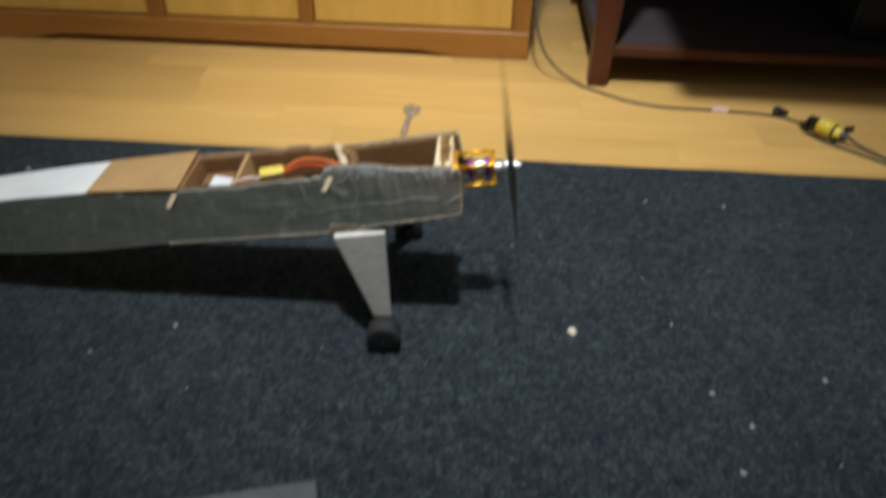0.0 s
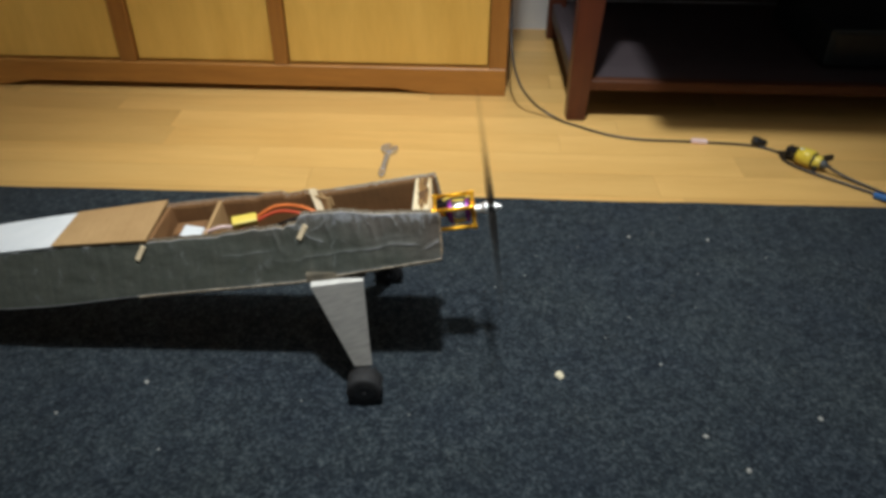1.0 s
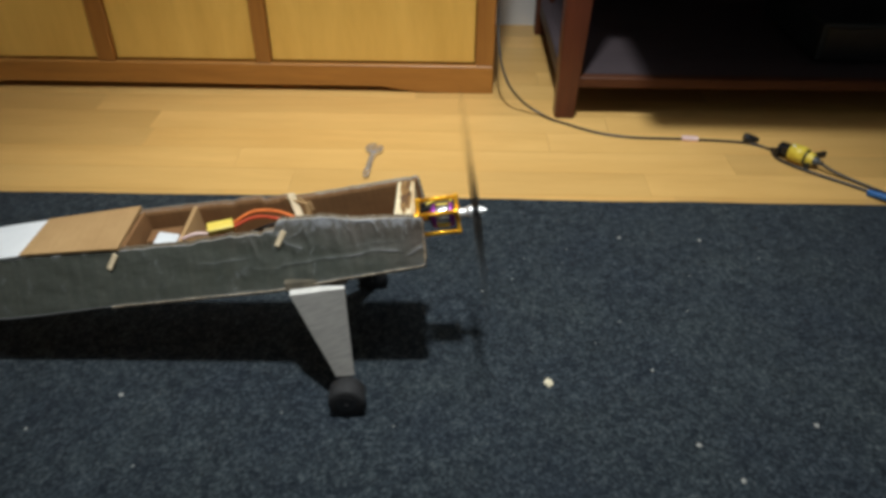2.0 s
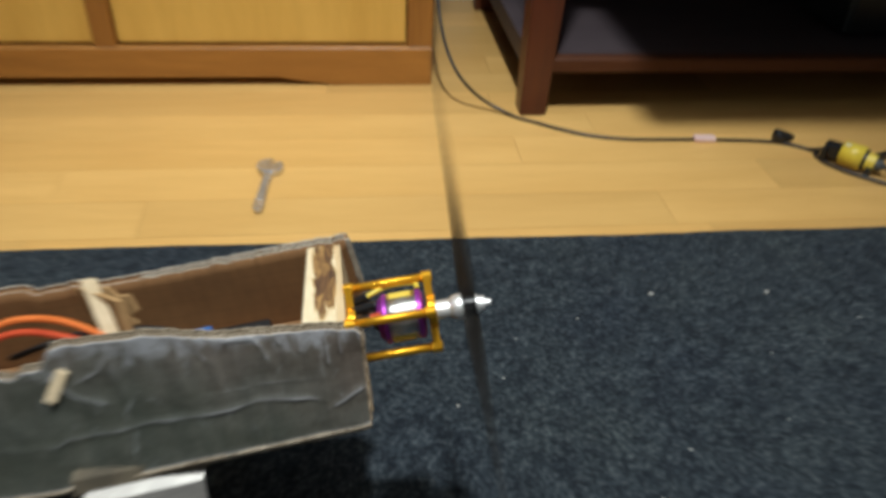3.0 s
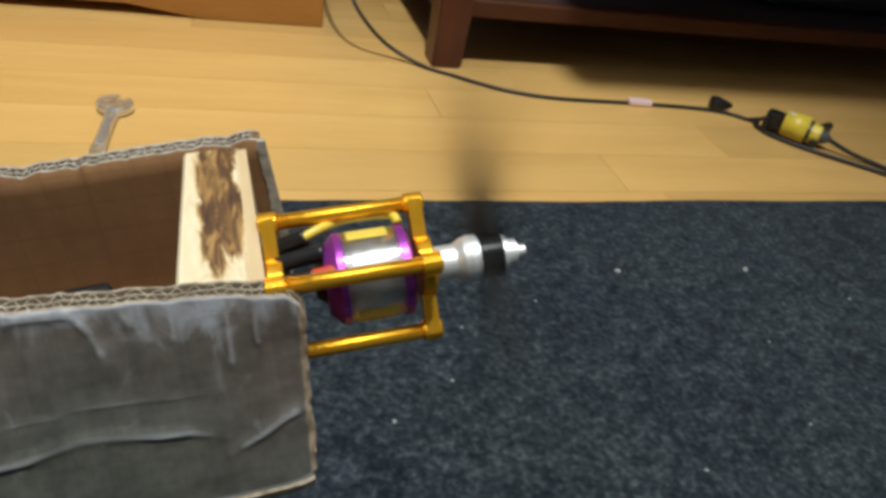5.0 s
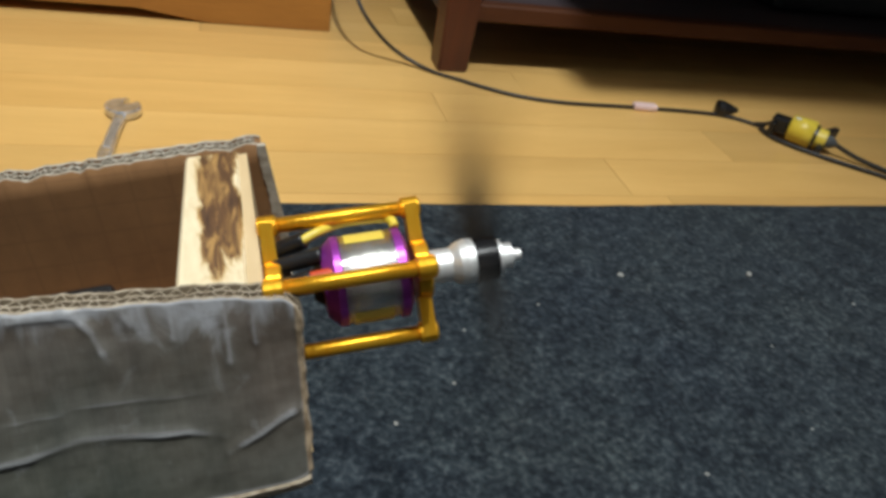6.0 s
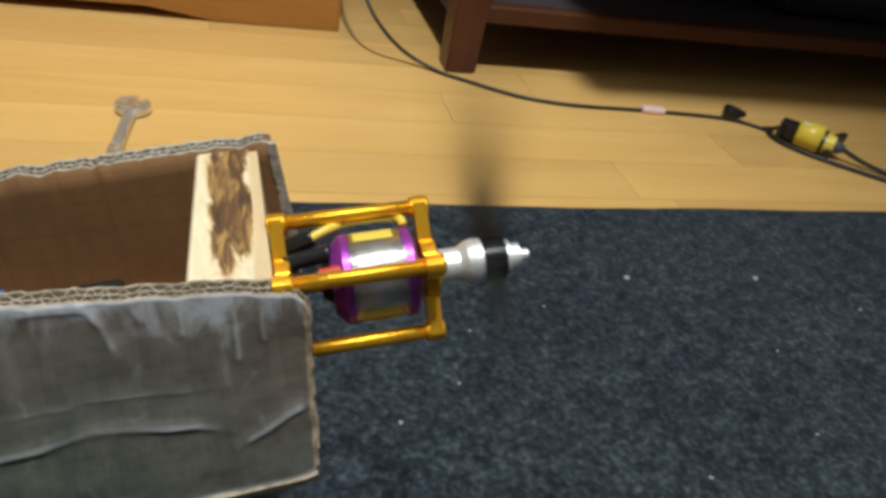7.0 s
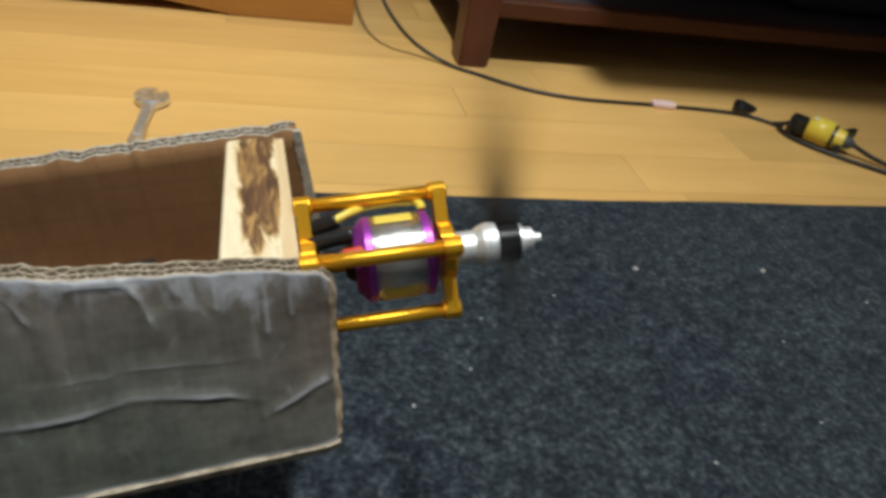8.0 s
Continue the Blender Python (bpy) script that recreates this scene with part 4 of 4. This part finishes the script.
    # wiring
    wires = [
        (M_ORANGE, 0.0018, [(-0.152, 0.006, -0.010), (-0.160, 0.012, 0.004), (-0.185, 0.024, 0.011), (-0.212, 0.028, 0.012), (-0.232, 0.020, 0.008), (-0.252, 0.012, 0.002)]),
        (M_RED, 0.0018, [(-0.150, 0.000, -0.012), (-0.160, 0.007, 0.001), (-0.188, 0.018, 0.008), (-0.212, 0.022, 0.009), (-0.234, 0.014, 0.006), (-0.250, 0.006, 0.002)]),
        (M_PINK, 0.0016, [(-0.125, 0.012, -0.024), (-0.142, 0.008, -0.010), (-0.165, 0.004, -0.004), (-0.190, 0.006, -0.014)]),
        (M_BLACK, 0.0018, [(-0.112, 0.022, -0.026), (-0.145, 0.028, -0.012), (-0.185, 0.032, -0.010), (-0.225, 0.028, -0.016)]),
        (M_PINK, 0.0018, [(-0.290, 0.004, 0.008), (-0.280, -0.002, 0.014), (-0.266, 0.000, 0.016), (-0.254, 0.006, 0.008)]),
    ]
    for m, r, pts in wires:
        part("wire", tube(bmesh.new(), pts, r, 8), m, pl)
    bm = boxes(((-0.013, -0.006, -0.004), (0.013, 0.006, 0.004), 0.0012, 2))
    cn = part("battery_connector", bm, M_LABEL, pl, "bright yellow battery connector")
    cn.matrix_basis = pose(-0.241, 0.005, 0.0165, 8, 8, 16)
    bm = boxes(((-0.008, -0.006, -0.002), (0.008, 0.006, 0.002), 0.0008, 1))
    esc = part("speed_controller", bm, M_BLUE, pl, "blue speed controller in the hull")
    esc.matrix_basis = pose(-0.122, 0.014, -0.0085, -2, 0, 5)
    bt = part("battery", boxes(((-0.034, -0.013, -0.007), (0.034, 0.013, 0.007), 0.002, 2)), M_BLACK, pl, "black wrapped battery pack in the hull")
    bt.matrix_basis = pose(-0.118, 0.008, -0.0172, -2, 0, 3)
    # torn card tongue beside the brace
    bm = bmesh.new()
    tongue = [(0.0, 0.0), (0.006, 0.002), (0.011, -0.004), (0.017, -0.003), (0.020, -0.012), (0.015, -0.015), (0.018, -0.020), (0.006, -0.024), (0.0, -0.018)]
    prism(bm, tongue, 0.0, 0.0022, lambda a, b, z: (a, z, b))
    part("card_tongue", bm, M_CARD, pl, "tan torn card tongue").matrix_basis = pose(-0.170, 0.0400, 0.0120, -20, 0, -12)
    bm = boxes(((-0.012, -0.008, -0.006), (0.012, 0.008, 0.006), 0.0012, 1))
    rx = part("receiver", bm, M_WHITE, pl, "small white receiver")
    rx.matrix_basis = pose(-0.300, 0.002, 0.008, 8, 4, -15)
    bm = boxes(((-0.018, -0.011, -0.012), (0.018, 0.011, 0.012), 0.0012, 1))
    sv = part("servo", bm, M_CARD_IN, pl, "brown card servo tray")
    sv.matrix_basis = pose(-0.315, 0.026, -0.014, -6, 0, 0)


def block_material():
    m, nt, b = nodes_of("scorched_block")
    v = coords(nt, (1.0, 0.32, 0.6))
    n = node(nt, "ShaderNodeTexNoise", Scale=120, Detail=6, Roughness=0.65, Distortion=0.5)
    nt.links.new(v, n.inputs["Vector"])
    g = nt.nodes.new("ShaderNodeTexCoord")
    sep = nt.nodes.new("ShaderNodeSeparateXYZ")
    nt.links.new(g.outputs["Object"], sep.inputs[0])

    def near(sock, c, w):
        a = nt.nodes.new("ShaderNodeMath"); a.operation = "SUBTRACT"
        nt.links.new(sock, a.inputs[0]); a.inputs[1].default_value = c
        k = nt.nodes.new("ShaderNodeMath"); k.operation = "ABSOLUTE"
        nt.links.new(a.outputs[0], k.inputs[0])
        d = nt.nodes.new("ShaderNodeMath"); d.operation = "DIVIDE"
        nt.links.new(k.outputs[0], d.inputs[0]); d.inputs[1].default_value = w
        return d.outputs[0]
    mx = nt.nodes.new("ShaderNodeMath"); mx.operation = "MAXIMUM"
    nt.links.new(near(sep.outputs[0], -0.0512, 0.0064), mx.inputs[0])
    nt.links.new(near(sep.outputs[1], 0.025, 0.029), mx.inputs[1])
    ad = nt.nodes.new("ShaderNodeMath"); ad.operation = "MULTIPLY_ADD"
    nt.links.new(n.outputs[0], ad.inputs[0]); ad.inputs[1].default_value = 2.0
    nt.links.new(mx.outputs[0], ad.inputs[2])
    mask = ramp(nt, ad.outputs[0], [(0.0, (1, 1, 1)), (1.0, (0, 0, 0))])
    rr = mask.node.color_ramp.elements
    rr[0].position, rr[1].position = 0.0, 1.0
    mr = nt.nodes.new("ShaderNodeMapRange")
    nt.links.new(ad.outputs[0], mr.inputs["Value"])
    mr.inputs["From Min"].default_value, mr.inputs["From Max"].default_value = 1.70, 1.95
    mr.inputs["To Min"].default_value, mr.inputs["To Max"].default_value = 1.0, 0.0
    nt.nodes.remove(mask.node)
    fib = node(nt, "ShaderNodeTexNoise", Scale=1.0, Detail=5, Roughness=0.6, Distortion=0.8)
    nt.links.new(coords(nt, (330, 70, 110), (0, 0, 0.35)), fib.inputs["Vector"])
    pale = ramp(nt, n.outputs[0], [(0.3, (0.62, 0.47, 0.26)), (0.6, (0.80, 0.68, 0.46))])
    burnt = ramp(nt, fib.outputs[0], [(0.36, (0.045, 0.018, 0.006)), (0.52, (0.115, 0.050, 0.015)), (0.66, (0.40, 0.22, 0.065))])
    gold = mixc(nt, mr.outputs[0], pale, (0.52, 0.31, 0.09))
    deep = nt.nodes.new("ShaderNodeMapRange")
    nt.links.new(ad.outputs[0], deep.inputs["Value"])
    deep.inputs["From Min"].default_value, deep.inputs["From Max"].default_value = 1.68, 1.84
    deep.inputs["To Min"].default_value, deep.inputs["To Max"].default_value = 1.0, 0.0
    nt.links.new(mixc(nt, deep.outputs[0], gold, burnt), b.inputs["Base Color"])
    b.inputs["Roughness"].default_value = 0.5
    bump(nt, n.outputs[0], 0.5, 0.001, b)
    return m


M_BLOCK = block_material()


# ---------------- things on the floor ----------------
def build_floor_things():
    # spanner
    sp = empty("spanner", pose(-0.125, 1.196, 0.0, 0, 0, -4))
    tagged(sp, "small steel open-ended spanner lying on the wood floor", "spanner")
    bm = bmesh.new()
    n = 28
    out = []
    for i in range(n):
        a = radians(90 + 18 + (360 - 36) * i / (n - 1))
        out.append((0.0150 * math.cos(a), 0.0145 * math.sin(a)))
    inner = [(0.0046, 0.0125), (0.0044, 0.004), (0.002, 0.001), (-0.002, 0.001), (-0.0044, 0.004), (-0.0046, 0.0125)]
    prism(bm, out + inner, 0.001, 0.0088)
    bmesh.ops.bevel(bm, geom=[e for e in bm.edges if abs(e.verts[0].co.z - e.verts[1].co.z) < 1e-5], offset=0.0014, segments=2, affect="EDGES")
    part("jaw", bm, M_STEEL, sp).matrix_basis = pose(0, 0, 0, 0, 0, -30)
    bm = bmesh.new()
    shank = [(-0.0048, -0.010), (-0.0042, -0.045), (-0.0054, -0.080), (-0.0042, -0.088), (0.0, -0.091), (0.0042, -0.088), (0.0054, -0.080), (0.0042, -0.045), (0.0048, -0.010)]
    prism(bm, shank, 0.0012, 0.0072)
    bmesh.ops.bevel(bm, geom=[e for e in bm.edges if abs(e.verts[0].co.z - e.verts[1].co.z) < 1e-5], offset=0.0014, segments=2, affect="EDGES")
    sk = part("shank", bm, M_STEEL, sp)
    part("panel", boxes(((-0.0028, -0.072, 0.0070), (0.0028, -0.022, 0.0076), 0.0004, 1)), M_DULL_STEEL, sk, "dull raised panel")
    # cable with tag and plug
    cb = empty("power_cable", pose(0, 0, 0))
    tagged(cb, "thin black power cable trailing over the wood floor", "cable")
    r = 0.0021
    pts = [(0.088, 1.80, 0.30), (0.086, 1.60, 0.24), (0.083, 1.45, 0.135), (0.087, 1.395, 0.088), (0.099, 1.366, 0.056), (0.116, 1.354, 0.034), (0.137, 1.349, 0.016), (0.159, 1.339, 0.006), (0.181, 1.321, r), (0.204, 1.305, r), (0.229, 1.287, r), (0.264, 1.268, r), (0.315, 1.2565, r), (0.405, 1.253, r), (0.500, 1.243, r), (0.542, 1.214, r)]
    part("sheath", tube(bmesh.new(), pts, r, 10, 8), M_CABLE, cb)
    tg = part("tag", boxes(((-0.014, -0.006, 0.0), (0.014, 0.006, 0.0072), 0.0025, 2)), M_PINK, cb, "pale pink paper tag round the cable")
    tg.matrix_basis = pose(0.408, 1.253, 0.0, 0, 0, -5)
    bm = lathe(bmesh.new(), [(-0.011, 0.003), (-0.009, 0.0085), (-0.003, 0.0088), (0.010, 0.0048), (0.015, 0.0026)], 16, "X")
    pg = part("strain_relief", bm, M_BLACK, cb, "black moulded bulge on the cable")
    pg.matrix_basis = pose(0.506, 1.246, 0.0089, 0, 0, -14)

    # yellow coupling with black ends, and the cables past it
    ad = empty("cable_coupling", pose(0.5650, 1.1805, 0.0, 0, 0, -47))
    tagged(ad, "yellow barrel coupling with black clip ends on the cable", "cable coupling")
    bm = lathe(bmesh.new(), [(-0.017, 0.011), (-0.016, 0.0140), (0.0085, 0.0146), (0.0095, 0.0120)], 28, "X", (0, 0, 0.0150))
    body = part("barrel", bm, M_YELLOW, ad, "", True)
    # small white disc laid on the barrel as its highlight
    part("dot", lathe(bmesh.new(), [(0, 0.0035), (0.0006, 0.0030)], 14, "Z", (-0.011, -0.004, 0.0281)), M_WHITE, body, "white spot standing in for a highlight")
    part("neck", lathe(bmesh.new(), [(0.0125, 0.0080), (0.0128, 0.0112), (0.0225, 0.0104), (0.0235, 0.0080)], 24, "X", (0, 0, 0.0135)), M_YELLOW, ad, "yellow neck")
    part("tie_ring", lathe(bmesh.new(), [(0.0092, 0.009), (0.0094, 0.0125), (0.0126, 0.0125), (0.0128, 0.009)], 24, "X", (0, 0, 0.0140)), M_BLACK, ad, "black ring between barrel and neck")
    part("end_cap", boxes(((-0.036, -0.0085, 0.006), (-0.017, 0.0085, 0.0235), 0.003, 2)), M_BLACK, ad)
    part("end_cap", lathe(bmesh.new(), [(0.0234, 0.006), (0.0236, 0.0080), (0.029, 0.0065), (0.034, 0.003)], 20, "X", (0, 0, 0.0135)), M_GREYB, ad)
    fin = part("clip", boxes(((-0.0035, 0.0, -0.005), (0.0035, 0.024, 0.005), 0.0018, 2)), M_BLACK, ad)
    fin.matrix_basis = pose(0.019, 0.004, 0.0180, 0, 0, -22)
    part("clip", boxes(((0.0160, -0.020, 0.002), (0.0235, -0.009, 0.012), 0.0025, 2)), M_BLACK, ad)
    part("clip", boxes(((-0.036, -0.015, 0.003), (-0.0295, 0.013, 0.0190), 0.0025, 2)), M_BLACK, ad)
    part("loop", tube(bmesh.new(), [(-0.034, 0.0, 0.0135), (-0.042, 0.004, 0.007), (-0.052, 0.005, 0.003)], 0.0024, 10), M_CABLE, ad)
    part("lower_cable", tube(bmesh.new(), [(-0.044, -0.002, 0.0026), (-0.028, -0.015, 0.0026), (0.0, -0.020, 0.0026), (0.040, -0.018, 0.0026), (0.085, -0.012, 0.0026), (0.137, -0.006, 0.0026)], 0.0024, 10), M_CABLE, ad)
    part("upper_cable", tube(bmesh.new(), [(0.032, 0.0, 0.0135), (0.060, 0.003, 0.006), (0.100, 0.006, 0.0026), (0.142, 0.006, 0.0026)], 0.0024, 10), M_CABLE, ad)
    bl = empty("blue_lead", pose(0.648, 1.066, 0.0, 0, 0, -42))
    tagged(bl, "bright blue cable lead at the carpet edge", "cable")
    part("sheath", tube(bmesh.new(), [(-0.022, 0.002, 0.0052), (0.0, 0.0, 0.0075), (0.05, -0.004, 0.011), (0.14, 0.006, 0.011), (0.24, 0.03, 0.011)], 0.0052, 12), M_BLUE, bl)

    # offcut of grey board
    oc = empty("board_offcut", pose(-0.141, 0.458, CARPET_Z, 0, 0, 14.5))
    tagged(oc, "flat offcut of grey board lying on the carpet", "board")
    part("sheet", boxes(((-0.19, -0.14, 0.0), (0.0, 0.0, 0.003), 0.0006, 1)), M_GREYB, oc)

    # crumbs and lint on the carpet
    crumb = None
    spots = [(0.110, 0.676, 0.0062), (0.234, 0.951, 0.0028), (0.343, 0.948, 0.0028), (0.250, 0.596, 0.0032), (0.376, 0.624, 0.0030), (0.226, 0.698, 0.0026), (0.281, 0.555, 0.0032), (0.258, 0.499, 0.0032), (0.354, 0.514, 0.0022),
             (-0.340, 0.648, 0.0028), (-0.418, 0.601, 0.0024), (-0.296, 0.559, 0.0018), (0.158, 0.922, 0.0016), (0.411, 0.909, 0.0018), (0.043, 0.830, 0.0020), (0.082, 0.856, 0.0016), (0.204, 0.778, 0.0018), (-0.052, 0.613, 0.0014), (-0.168, 0.628, 0.0014),
             (0.29, 0.80, 0.0014), (0.31, 0.87, 0.0014), (0.17, 0.74, 0.0013), (0.10, 0.90, 0.0014), (-0.67, 0.952, 0.004)]
    rng = random.Random(11)
    for i, (x, y, s) in enumerate(spots):
        s *= 1.0 if s > 0.0027 else 0.75
        bm = bmesh.new()
        bmesh.ops.create_icosphere(bm, subdivisions=2, radius=1.0)
        for v in bm.verts:
            k = 1 + 0.35 * noise.noise(v.co * 1.6 + Vector((i * 3.1, 0, 0)))
            v.co = Vector((v.co.x * s * k * rng.uniform(0.9, 1.05), v.co.y * s * 0.75 * k, max(-0.2, v.co.z) * s * 0.55 * k))
        if i == 0:
            ob = tagged(mesh_ob("crumb", bm, M_CRUMB), "cream crumb lying on the dark carpet", "crumb", "crumbs on the carpet")
        else:
            ob = tagged(mesh_ob("lint_speck", bm, M_LINT), "tiny pale lint speck on the dark carpet", "lint", "lint on the carpet")
        ob.matrix_world = pose(x, y, CARPET_Z + s * 0.1, 0, 0, rng.uniform(0, 360))


build_room()
build_cabinet()
build_stand()
build_plane()
build_floor_things()


def motions():
    """The shaft and, on it, the propeller: each turns a little under a quarter turn a step."""
    shaft, prop = SPIN
    steps = [k / FPS for k in range(int(8.0 * FPS) + 1)]
    walk(shaft, [(t, pose(0, 0, 0, 89.97 * k)) for k, t in enumerate(steps)])
    walk(prop, [(t, pose(0.0176, 0, 0, 89.97 * k - 45)) for k, t in enumerate(steps)])


motions()
